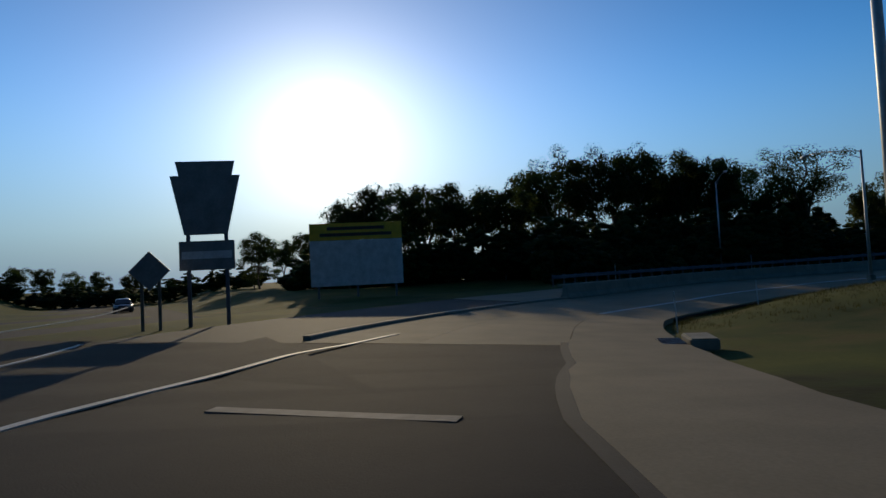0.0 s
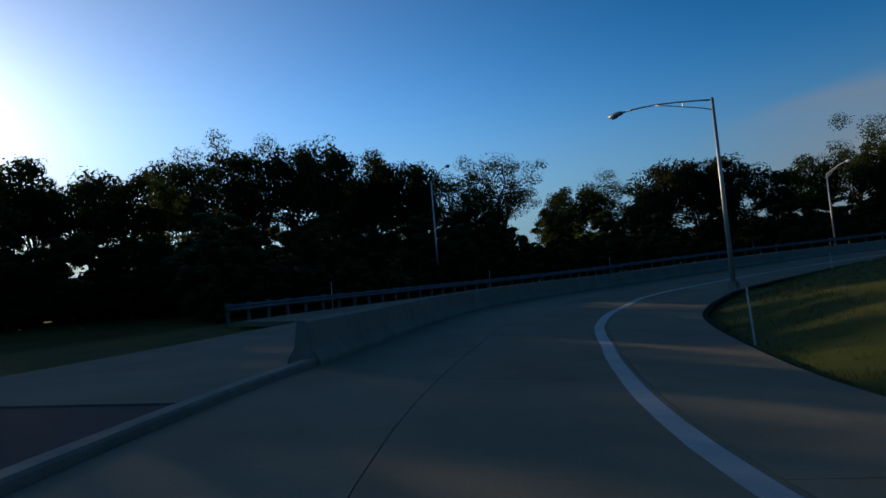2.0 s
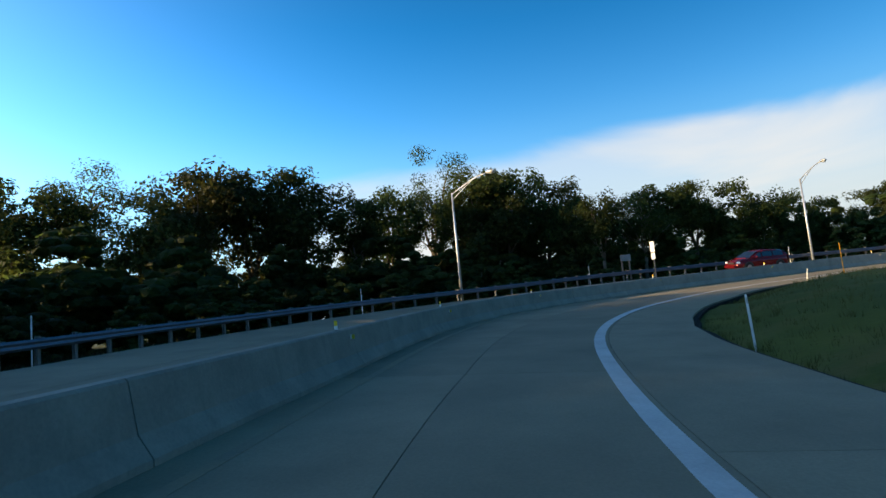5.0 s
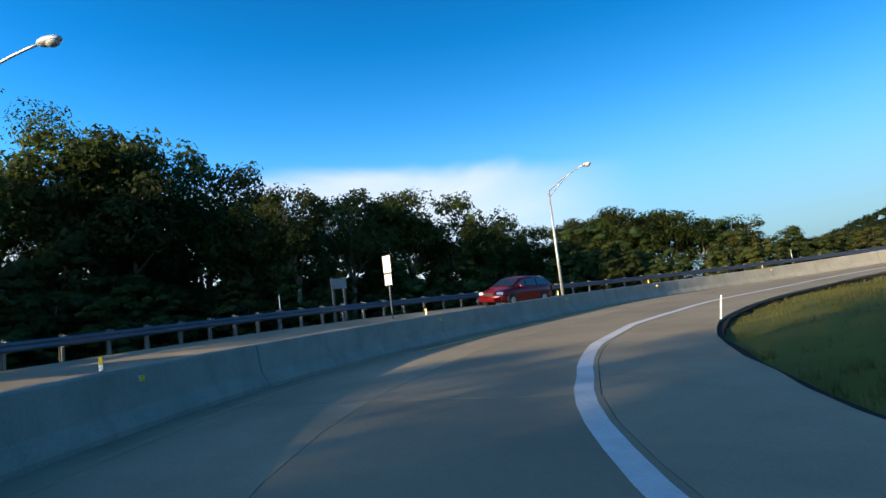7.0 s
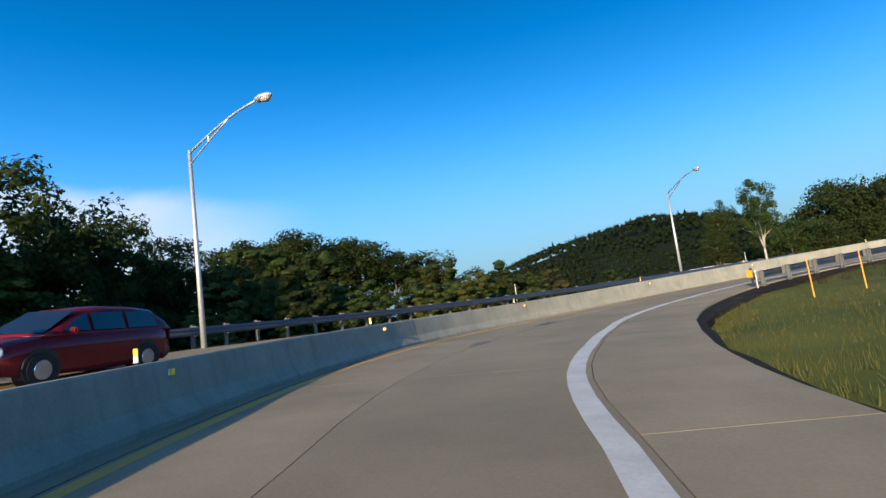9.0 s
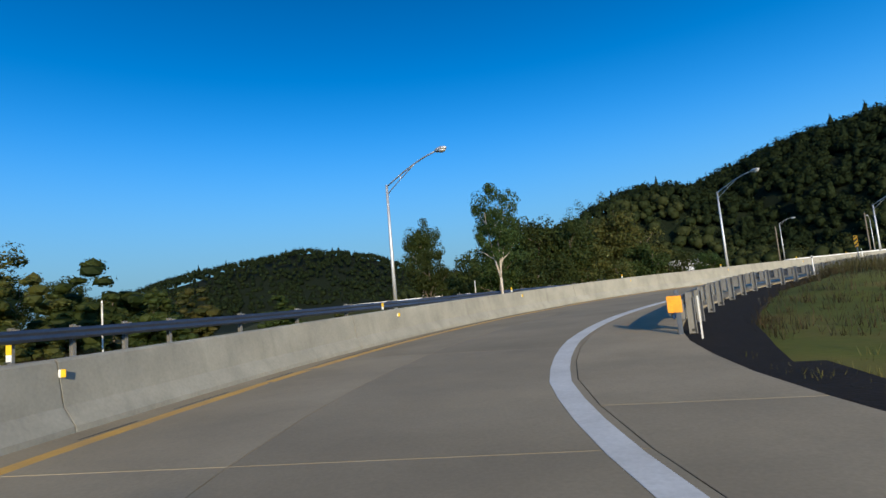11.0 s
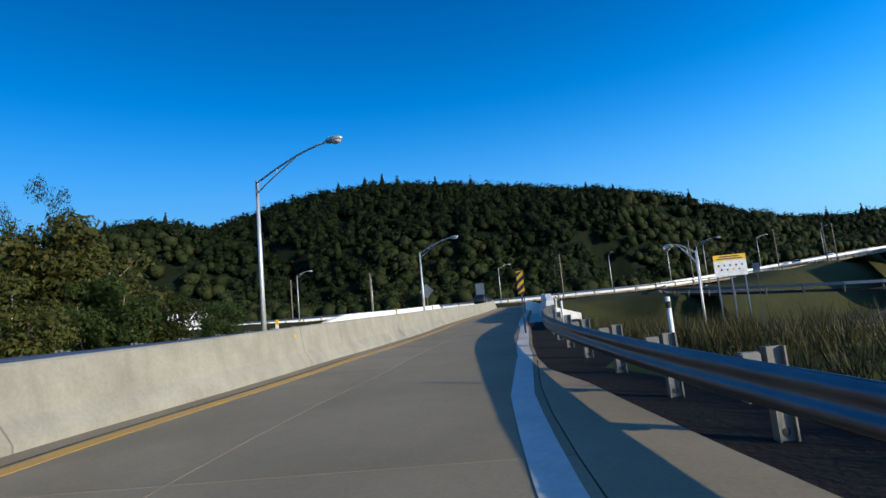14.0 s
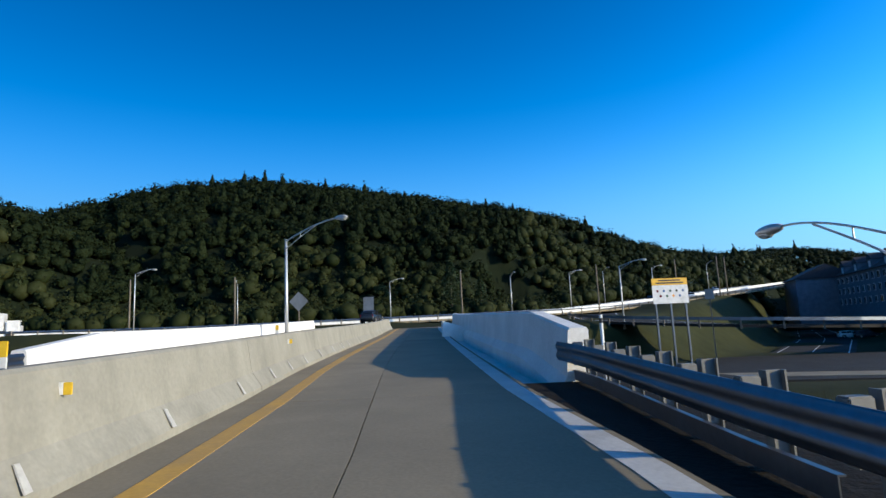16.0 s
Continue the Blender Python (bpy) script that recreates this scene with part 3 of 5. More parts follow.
def build_ground():
    xs, ys = axis(-90, 130, 1.9, 3000), axis(-130, 110, 1.9, 3000)
    X, Y = np.meshgrid(xs, ys)
    Z = terrain(X, Y)
    n, m = len(xs), len(ys)
    vs = np.stack([X, Y, Z], -1).reshape(-1, 3)
    fs = [(j * n + i, j * n + i + 1, (j + 1) * n + i + 1, (j + 1) * n + i) for j in range(m - 1) for i in range(n - 1)]
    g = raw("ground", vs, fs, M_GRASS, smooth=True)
    g.data.materials.append(M_SHADEFLOOR)
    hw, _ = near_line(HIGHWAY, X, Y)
    # wooded ridge cells take the floor colour darkened for the gaps between crowns
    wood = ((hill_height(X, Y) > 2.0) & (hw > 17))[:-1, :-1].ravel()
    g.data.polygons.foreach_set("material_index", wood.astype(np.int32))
    tagged(g, "grassy ground with dry patches sloping round the ramp", "ground", kind="structure")


build_ground()

# ---- carriageways ----


def paved():
    ramp = thing("ramp_road", "jointed tan concrete ramp carriageway with slabs", "road", kind="structure")
    strip("bed", 13, 200, lambda s: lin(s, FOOT), lambda s: lin(s, EDGE) - 0.03, M_SEAM, ramp, lift=-0.022, deep=0.15)
    strip("bed", 13, 200, lambda s: lin(s, FOOT) - 5.9, lambda s: lin(s, FOOT), M_SEAM, ramp, lift=-0.022, deep=0.15)
    gap = 0.012
    mid = lambda s: 0.46 * lin(s, WHITE) + 0.54 * (lin(s, FOOT) + 0.1)
    crack = lambda s: lin(s, WHITE) + 0.24
    bands = ((lambda s: lin(s, FOOT) - 0.05, mid), (mid, crack), (crack, lambda s: lin(s, EDGE)))
    for k, (l, r) in enumerate(bands):
        s = 13.41 + (1.5 if k == 2 else 0)
        stop = 198 if k < 2 else 149.0
        while s < stop - 0.5:
            e = min(stop, s + 6.1)
            strip("slab", s + gap / 2, e - gap / 2, lambda q, l=l: l(q) + gap / 2, lambda q, r=r: r(q) - gap / 2, M_LANE if k == 1 else M_CONC, ramp, wobble=0.06 if k == 2 else 0.0, deep=0.2)
            s = e
    s = 30.0
    while s < 190:
        strip("slab", s, s + 6.09, lambda q: lin(q, FOOT) - 5.9, lambda q: lin(q, FOOT) - 0.62, M_CONC, ramp, deep=0.2)
        if 40 < s < 138:
            strip("slab", s, s + 6.09, lambda q: min(lin(q, OUTER) + 0.3, lin(q, FOOT) - 6.1), lambda q: lin(q, FOOT) - 5.92, M_CONC, ramp, deep=0.2)
        s += 6.1
    strip("shoulder_slab", -23, 14.9, lambda s: lin(s, WHITE) + 0.16, lambda s: lin(s, EDGE), M_CONC, ramp, lift=0.004)
    w = strip("white_edge_line", 26, 198, lambda s: lin(s, WHITE) - 0.1, lambda s: lin(s, WHITE) + 0.16, M_WHITE, None, lift=0.005, deep=0.004, step=1.0)
    tagged(w, "broad worn white painted edge line", "road marking", kind="structure")
    y = strip("yellow_edge_line", 40, 92, lambda s: lin(s, FOOT) + 0.42, lambda s: lin(s, FOOT) + 0.58, M_YWORN, None, lift=0.005, deep=0.004, step=1.0)
    tagged(y, "nearly worn-off yellow edge line beside the barrier", "road marking", kind="structure")
    y = strip("yellow_edge_line", 92.02, 198, lambda s: lin(s, FOOT) + 0.40, lambda s: lin(s, FOOT) + 0.60, M_YELLOW, None, lift=0.005, deep=0.004, step=1.0)
    tagged(y, "worn yellow painted edge line beside the barrier", "road marking", kind="structure")
    seam = strip("gutter_seam", 92, 150, lambda s: lin(s, FOOT) + 0.3, lambda s: lin(s, FOOT) + 0.335, M_SEAM, None, lift=0.004, deep=0.004, step=1.0, wobble=0.02)
    tagged(seam, "dark open seam between the gutter and the lane", "road joint", kind="structure")
    a = strip("asphalt_road", -23, 13.4, lambda s: -16, lambda s: lin(s, WHITE) + 0.1, M_ASPH, None, lift=0.0, step=2)
    tagged(a, "dark asphalt approach road", "road", kind="structure")
    ts = strip("tar_seam", -10, 14, lambda s: lin(s, WHITE) + 0.04, lambda s: lin(s, WHITE) + 0.2, M_SEAM, None, lift=0.006, deep=0.1, step=1.0, wobble=0.1)
    tagged(ts, "dark tar seam between asphalt and concrete", "road joint", kind="structure")
    g2 = strip("gravel_edge", 26, 121, lambda s: lin(s, EDGE) - 0.05, lambda s: lin(s, EDGE) + lin(s, ((26, 0.15), (60, 0.18), (100, 0.14), (112, 0.22), (121, 1.1))), M_GRAV, None, lift=-0.05, deep=0.3, wobble=0.15)
    tagged(g2, "dark gravel strip between pavement and grass", "gravel", kind="structure")
    gv = strip("gravel_verge", 121, 161, lambda s: lin(s, EDGE) + 0.01, lambda s: lin(s, RAIL) + 1.3, M_GRAV, None, lift=-0.05, deep=0.3, wobble=0.3)
    tagged(gv, "dark gravel verge under the guardrail", "gravel", kind="structure")


paved()


def along(points, step=3.0):
    """Places and sideways directions along an (x, y, z) line, its corners rounded."""
    pts = []
    for a, b in zip(points, points[1:]):
        a, b = np.array(a, float), np.array(b, float)
        n = max(2, int(np.hypot(*(b - a)[:2]) / step))
        pts += [a + (b - a) * i / n for i in range(n)]
    pts.append(np.array(points[-1], float))
    pts = [np.mean(pts[max(0, i - 3):i + 4], axis=0) for i in range(len(pts))]
    out = []
    for i, p in enumerate(pts):
        d = pts[min(len(pts) - 1, i + 1)] - pts[max(0, i - 1)]
        d = d / np.hypot(d[0], d[1])
        out.append((Vector(p), Vector((d[1], -d[0], 0))))
    return out


def ribbon(name, points, left, right, mat, lift=0.05, deep=0.3, parent=None):
    vs, fs = [], []
    row = along(points)
    for p, r in row:
        for o, h in ((left, 0), (right, 0), (right, -deep), (left, -deep)):
            vs.append(p + r * o + Vector((0, 0, lift + h)))
    for i in range(len(row) - 1):
        for k in range(4):
            q = (k + 1) % 4
            fs.append((4 * i + k, 4 * i + 4 + k, 4 * i + 4 + q, 4 * i + q))
    return raw(name, vs, fs, mat, parent)


def flat_road(name, points, half, mat, label, lines=(), line_mat=None):
    tagged(ribbon(name, points, -half, half, mat), label, "road", kind="structure")
    for o in lines:
        tagged(ribbon("lane_line", points, o - 0.09, o + 0.09, line_mat or M_WHITE, 0.056, 0.005), "thin white painted lane line", "road marking", kind="structure")


flat_road("lower_road", LOWER, 5.2, M_ASPH, "dark asphalt road passing below the bridge", (-4.4, 0.0, 4.4))
flat_road("highway", HIGHWAY, 9.0, M_CONC, "pale concrete divided highway beyond the fields", (-8.2, 8.2))
flat_road("slip_road", SLIP, 3.4, M_ASPH, "curving dark asphalt slip road", (-3.0, 3.0))
flat_road("main_road", MAIN, 7.5, M_ASPH, "wide asphalt road running off beside the wood")


def painted(name, points, wide, label, mat=None, lift=0.016):
    """A painted line through places on the flat approach."""
    rows = []
    for (xa, ya), (xb, yb) in zip(points, points[1:] + points[-1:]):
        for k in range(4 if (xa, ya) != (xb, yb) else 1):
            x, y = xa + (xb - xa) * k / 4, ya + (yb - ya) * k / 4
            i = int(np.argmin(np.hypot(LINE_XY[:, 0] - x, LINE_XY[:, 1] - y)))
            s = LINE_S[i]
            dx, dy = heading(s)
            o = (x - LINE_XY[i, 0]) * dy - (y - LINE_XY[i, 1]) * dx
            d, h = near_line(MAIN, np.array([x]), np.array([y]))
            z = float(h[0]) + 0.03 if d[0] < 7.5 else -9.0
            if s < 13.4 and o > -16:
                # the asphalt is one straight slope across the approach
                right = lin(s, WHITE) + 0.1
                z = max(z, LINE_Z[i] + float(tilt(s, -16) + (tilt(s, right) - tilt(s, -16)) * (o + 16) / (right + 16)))
            elif s >= 13.4:
                z = max(z, LINE_Z[i] + float(tilt(s, o)))
            rows.append((x, y, z))
    tagged(ribbon(name, rows, -wide / 2, wide / 2, mat or M_WHITE, lift, 0.02), label, "road marking", kind="structure")


painted("white_edge_line", ((-4.0, -6), (-3.9, 5.2), (-3.6, 7.2), (-3.0, 10.4), (-2.2, 13.2), (-0.95, 16.6)), 0.14, "thin white line along the start of the ramp")
painted("stop_bar", ((-2.3, 6.05), (-1.85, 5.93), (-0.06, 5.36), (0.4, 5.2)), 0.2, "short worn white bar across the lane", M_FADED, 0.006)
painted("lane_line", ((-7.2, 5), (-7.85, 10.4), (-9.2, 15.3)), 0.13, "white lane line of the main road")
painted("lane_line", ((-13.6, 14), (-14.25, 18.5), (-15.3, 25.7), (-18, 33)), 0.13, "white far lane line of the main road")


def far_rail(points, o, label, group="guardrails of the far roads", high=0.75, mat=None):
    """A guardrail beside one of the other roads."""
    g = thing("guardrail", label, "guardrail", group=group)
    row = along(points)
    prof = ((-0.04, -0.16), (0.04, -0.16), (0.06, -0.05), (0.0, 0.0), (0.06, 0.05), (0.04, 0.16), (-0.04, 0.16))
    vs, fs, k = [], [], len(prof)
    for p, r in row:
        vs += [p + r * (o + a) + Vector((0, 0, high - 0.16 + b)) for a, b in prof]
    for i in range(len(row) - 1):
        fs += [(i * k + j, (i + 1) * k + j, (i + 1) * k + (j + 1) % k, i * k + (j + 1) % k) for j in range(k)]
    raw("rail", vs, fs, mat or M_STEEL, g)
    me = None
    for p, r in row[::1]:
        if me is None:
            q = part("post", box(bmesh.new(), (0.16, 0.16, 1.1), bevel=0.01), M_WOOD, g)
            me = q.data
        else:
            q = new("post", me)
            q.parent = g
        q.matrix_basis = Matrix.Translation(p + r * (o + 0.15) + Vector((0, 0, high - 0.6)))
    return g


def far_wall(name, points, o, label):
    g = thing(name, label, "barrier", kind="structure")
    row = along(points)
    prof = ((-0.3, -0.2), (-0.28, 0.1), (-0.12, 0.85), (0.12, 0.85), (0.28, 0.1), (0.3, -0.2))
    vs, fs, k = [], [], len(prof)
    for p, r in row:
        vs += [p + r * (o + a) + Vector((0, 0, b)) for a, b in prof]
    for i in range(len(row) - 1):
        fs += [(i * k + j, (i + 1) * k + j, (i + 1) * k + (j + 1) % k, i * k + (j + 1) % k) for j in range(k - 1)]
    raw("wall", vs, fs, M_CONC3, g)


far_wall("highway_barrier", HIGHWAY, 0.0, "pale concrete barrier down the middle of the highway")
far_rail(HIGHWAY[2:8], -9.6, "long steel guardrail on the near edge of the highway")
far_rail(HIGHWAY[1:8], 9.6, "long steel guardrail on the wooded edge of the highway")
far_rail(SLIP, -4.0, "steel guardrail round the outside of the slip road")

# ---- barriers ----
JERSEY = ((-0.02, -0.1), (-0.02, 0.07), (-0.16, 0.28), (-0.24, 0.76), (-0.27, 0.79), (-0.41, 0.79), (-0.44, 0.76), (-0.52, 0.28), (-0.66, 0.07), (-0.66, -0.1))


def barriers():
    b = thing("jersey_barrier", "long weathered tan concrete median barrier", "barrier", kind="structure")
    s = 33.0
    while s < 196:
        sweep("barrier_segment", s + 0.008, s + 6.09, lambda q: lin(q, FOOT), JERSEY, M_CONC2, b)
        s += 6.1
    c = sweep("curb", 14, 33, lambda q: lin(q, FOOT) - 0.1, ((0, -0.1), (0, 0.07), (-0.03, 0.1), (-0.22, 0.1), (-0.22, -0.1)), M_CONC2)
    tagged(c, "low concrete kerb at the start of the median", "curb", kind="structure")


barriers()
WAVE = [(-0.03 * (0.5 - 0.5 * math.cos(4 * math.pi * k / 20)), -0.145 + 0.29 * k / 20) for k in range(21)]
WBEAM = WAVE + [(a + 0.012, b) for a, b in WAVE[::-1]]


def guardrail(name, s0, s1, offset, side, label, post_mat, lift=0.0, second=None, dense=0.0):
    """side: 1 where traffic passes on the left of the rail, -1 where it passes on its right."""
    g = thing(name, label, "guardrail")
    prof = [(a * side, b) for a, b in WBEAM]
    sweep("rail", s0, s1, offset, prof, M_STEEL, g, step=0.95, level=lambda s: 0.56 + lift, smooth=True)
    if second:
        channel = ((0.11, -0.075), (0.11, 0.075), (0.16, 0.075), (0.16, 0.066), (0.12, 0.066), (0.12, -0.066), (0.16, -0.066), (0.16, -0.075))
        sweep("rub_rail", second, s1, offset, channel, M_STEEL, g, step=0.95, level=lambda s: 0.22 + lift)
    if post_mat is M_POST:
        bm = box(bmesh.new(), (0.012, 0.13, 1.1), (0, 0, 0.11))
        for dy in (-0.062, 0.062):
            box(bm, (0.085, 0.014, 1.1), (0, dy, 0.11))
        bm.transform(Matrix.Rotation(math.pi / 2, 4, "Z"))
    else:
        bm = box(bmesh.new(), (0.15, 0.15, 1.1), (0, 0, 0.11), bevel=0.01)
    post = part("post", bm, post_mat, g)
    block = part("block", box(bmesh.new(), (0.14, 0.1, 0.34), (0, 0, 0), bevel=0.01), post_mat, g)
    s = s0 + 0.3
    hole = None
    first = True
    while s < s1:
        o = offset(s)
        for src, dist, up in ((post, 0.28, 0.1), (block, 0.1, 0.56)):
            q = src if first else new(src.name.split(".")[0], src.data)
            q.parent = g
            q.matrix_basis = Matrix.Translation(at(s, o + side * dist, up + lift)) @ pose(0, 0, 0, 0, 0, facing(s))
            if src is post and side > 0:
                if hole is None:
                    hole = part("bolt_hole", rod(bmesh.new(), (0, -0.011, 0.08), (0, -0.005, 0.08), 0.028, n=10), M_BLACK, q)
                else:
                    new("bolt_hole", hole.data).parent = q
        first = False
        s += 0.9525 if s < dense or (second and s >= second - 4) else 1.905
    return g


guardrail("guardrail", 124.2, 161.5, lambda s: lin(s, RAIL), 1, "galvanised steel guardrail on steel posts beside the gravel verge", M_POST, lift=-0.17, second=155.2)
guardrail("guardrail", 42, 164.6, lambda s: lin(s, OUTER), -1, "galvanised steel guardrail along the outer edge below the trees", M_POST, dense=125)

# ---- bridge ----


def bridge():
    b = thing("bridge", "white-washed concrete bridge over the lower road", "bridge", kind="structure")
    par = ((0.0, -0.4), (0.0, 0.1), (0.14, 0.3), (0.2, 1.0), (0.24, 1.04), (0.5, 1.04), (0.52, 1.0), (0.52, -0.4))
    low = lambda s: -0.28 * (1 - min(1, max(0, (s - 161) / 3.0)))
    sweep("parapet", 161.0, 196, lambda s: 2.35, par, M_CONC3, b, level=low)
    opp = [(-a, c) for a, c in par]
    sweep("parapet", 164.8, 196, lambda s: lin(s, FOOT) - 5.6, opp, M_CONC3, b, level=lambda s: -0.28 * (1 - min(1, max(0, (s - 164.8) / 3.0))))
    strip("deck", 160.5, 188, lambda s: -9.2, lambda s: 3.0, M_CONC3, b, lift=-0.24, deep=0.5)
    for o in (2.2, -1.5, -5.0, -8.4):
        strip("girder", 162, 187, lambda s, o=o: o, lambda s, o=o: o + 0.45, M_BLUE, b, lift=-0.75, deep=0.9)
    for s in (161.0, 187.0):
        strip("abutment", s, s + 1.0, lambda q: -9.4, lambda q: 3.1, M_CONC3, b, lift=-0.5, deep=6.5, step=1)
    # wing wall that steps down beside the embankment
    p0, p1 = Vector((27.3, -30.3, 0)), Vector((24.6, -27.4, 0))
    z0, z1 = 4.5, 3.2
    n = Vector((p1.y - p0.y, p0.x - p1.x, 0)).normalized() * 0.4
    vs = []
    for q in (Vector((0, 0, 0)), n):
        vs += [Vector((p0.x, p0.y, z0)) + q, Vector((p1.x, p1.y, z1)) + q, Vector((p1.x, p1.y, z1 - 4.5)) + q, Vector((p0.x, p0.y, z0 - 6)) + q]
    raw("wing_wall", vs, [(0, 1, 2, 3), (7, 6, 5, 4), (0, 4, 5, 1), (1, 5, 6, 2), (2, 6, 7, 3), (3, 7, 4, 0)], M_CONC3, b)


bridge()

# ---- lamp posts ----


def lamp_post(at_xyz, arm_to, elbow=8.3, girth=1.0, group="lamp posts along the ramp", label="tall aluminium lamp post with a curved arm and cobra head"):
    """arm_to: the place over which the lamp head hangs."""
    x, y, z = at_xyz
    dx, dy = arm_to[0] - x, arm_to[1] - y
    reach = math.hypot(dx, dy)
    g = thing("lamp_post", label, "street lamp", (x, y, z), group, turn=math.degrees(math.atan2(dy, dx)))
    part("base_plate", box(bmesh.new(), (0.36, 0.36, 0.3), (0, 0, 0.1), bevel=0.03), M_CONC2, g)
    v, f = tube([(0, 0, 0.2), (0, 0, elbow * 0.5), (0, 0, elbow)], [0.105 * girth, 0.085 * girth, 0.062 * girth], 10)
    raw("pole", v, f, M_POLE, g, smooth=True)
    rise = 0.62
    top = [(0.03 + (reach - 0.5) * u, 0, elbow - 0.08 + rise * math.sin(u * math.pi / 2)) for u in np.linspace(0, 1, 9)]
    v, f = tube(top, [0.038 * min(1.0, girth + 0.15)] * 9, 6)
    raw("arm", v, f, M_POLE, g, smooth=True)
    lower = [(0.03 + (reach * 0.55) * u, 0, elbow - 0.5 + (0.42 + rise * math.sin(0.6 * math.pi / 2)) * u ** 0.9) for u in np.linspace(0, 1, 7)]
    v, f = tube(lower, [0.026] * 7, 6)
    raw("brace", v, f, M_POLE, g, smooth=True)
    strut_x = 0.03 + (reach - 0.5) * 0.3
    part("strut", rod(bmesh.new(), (strut_x, 0, elbow - 0.5 + (0.42 + rise * 0.81) * (strut_x / (reach * 0.55)) ** 0.9), (strut_x, 0, elbow - 0.08 + rise * math.sin(0.3 * math.pi / 2)), 0.018, n=6), M_POLE, g)
    bm = bmesh.new()
    bmesh.ops.create_uvsphere(bm, u_segments=14, v_segments=8, radius=1, matrix=pose(reach - 0.1, 0, elbow + rise - 0.1, 0, 3, 0) @ Matrix.Diagonal((0.42, 0.17, 0.12, 1)))
    head = part("lamp_head", bm, M_POLE, g, smooth=True)
    bm = bmesh.new()
    bmesh.ops.create_uvsphere(bm, u_segments=12, v_segments=8, radius=1, matrix=pose(reach + 0.02, 0, elbow + rise - 0.17) @ Matrix.Diagonal((0.22, 0.14, 0.11, 1)))
    part("lens", bm, M_LENS, head, smooth=True)
    return g


LAMPS = (((26.41, 35.36), (25.75, 39.9), -0.35, 8.05), ((32.0, 65.8), (31.2, 61.8), 0.2, 10.2), ((69.8, 48.4), (67.05, 45.3), 0.6, 8.4), ((82.3, 21.15), (77.95, 21.15), 0.9, 8.05), ((74.26, -11.76), (71.3, -7.9), 2.1, 7.0), ((51.1, -25.3), (50.45, -20.9), 2.4, 7.15), ((30.82, -37.39), (31.1, -33.2), 2.9, 6.2), ((7.6, 9.42), (3.65, 10.25), -0.2, 9.0))
for foot_xy, head_xy, z, tall in LAMPS:
    lamp_post((*foot_xy, z), head_xy, tall)

# ---- trees ----
LEAFY = {}


def tree_meshes(kind, seed):
    """Trunk and crown meshes of one tree, ten metres tall."""
    rnd = np.random.RandomState(seed)
    sparse, pale = kind == "airy", kind == "pale"
    vs, fs = [], []

    def limb(a, b, r0, r1, bend=0.25, n=6):
        a, b = np.array(a, float), np.array(b, float)
        k = 5
        j = rnd.normal(0, bend, (k, 3)) * np.linspace(0, 1, k)[:, None] * np.array([1, 1, 0.3])
        pts = [a + (b - a) * u + j[i] * (0 if i in (0, k - 1) else 1) for i, u in enumerate(np.linspace(0, 1, k))]
        v, f = tube(pts, np.linspace(r0, r1, k), n)
        o = len(vs)
        vs.extend(v)
        fs.extend(tuple(q + o for q in t) for t in f)
        return pts

    clumps = []
    if kind == "pine":
        limb((0, 0, -0.4), (rnd.normal(0, 0.1), rnd.normal(0, 0.1), 9.7), 0.17, 0.03, 0.05)
        for z in np.arange(1.6, 9.8, 0.42):
            r = 2.0 * (1 - z / 10.3) ** 0.8 + 0.15
            for a in np.linspace(0, 6.28, 7)[:-1] + rnd.uniform(0, 1):
                q = r * rnd.uniform(0.6, 1.1)
                clumps.append((q * 0.6 * math.cos(a), q * 0.6 * math.sin(a), z - 0.1 * q, q * 0.55, 0.22))
    else:
        forks = 3 if not pale else 2
        top = rnd.uniform(2.4, 3.6) if kind != "bush" else 0.8
        trunk = limb((0, 0, -0.4), (rnd.normal(0, 0.2), rnd.normal(0, 0.2), top), 0.2, 0.14, 0.12, 8)
        tip = trunk[-1]
        ends = []
        for k in range(forks + 1):
            a = 6.28 * k / (forks + 1) + rnd.uniform(-0.4, 0.4)
            out = rnd.uniform(0.8, 1.9)
            e = (tip[0] + out * math.cos(a), tip[1] + out * math.sin(a), rnd.uniform(6.0, 8.4) if kind != "bush" else rnd.uniform(3, 6))
            p = limb(tip, e, 0.11, 0.035, 0.3)
            ends += [p[2], p[3], p[4]]
            for q in (p[1], p[2], p[3]):
                b = a + rnd.uniform(-1.2, 1.2)
                t = (q[0] + rnd.uniform(0.9, 2.0) * math.cos(b), q[1] + rnd.uniform(0.9, 2.0) * math.sin(b), q[2] + rnd.uniform(0.5, 1.8))
                w = limb(q, t, 0.05, 0.014, 0.2, 5)
                ends += [w[3], w[4]]
        for e in ends:
            for k in range(2):
                if kind in ("pale", "airy") and e[2] < 5.0 and rnd.rand() < 0.75:
                    continue
                r = rnd.uniform(0.55, 1.15) * (0.85 if sparse else 1.0)
                c = np.array(e) + rnd.normal(0, 0.45, 3)
                clumps.append((c[0], c[1], min(c[2], 9.6), r, r * rnd.uniform(0.6, 0.9)))
        for k in range({"full": 34, "bush": 30, "airy": 8, "pale": 10}[kind]):
            a, z = rnd.uniform(0, 6.28), rnd.uniform(1.6 if kind == "full" else (0.6 if kind == "bush" else 5.5), 9.3)
            r = 2.6 * math.sin(min(1, max(0.12, (z + 0.4) / 10)) * math.pi) ** 0.6 * rnd.uniform(0.55, 1.05)
            clumps.append((r * math.cos(a), r * math.sin(a), z, rnd.uniform(0.5, 1.0), rnd.uniform(0.4, 0.75)))
    trunk_me = mesh_of("trunk", vs, fs, M_PALEBARK if pale else M_BARK, True)
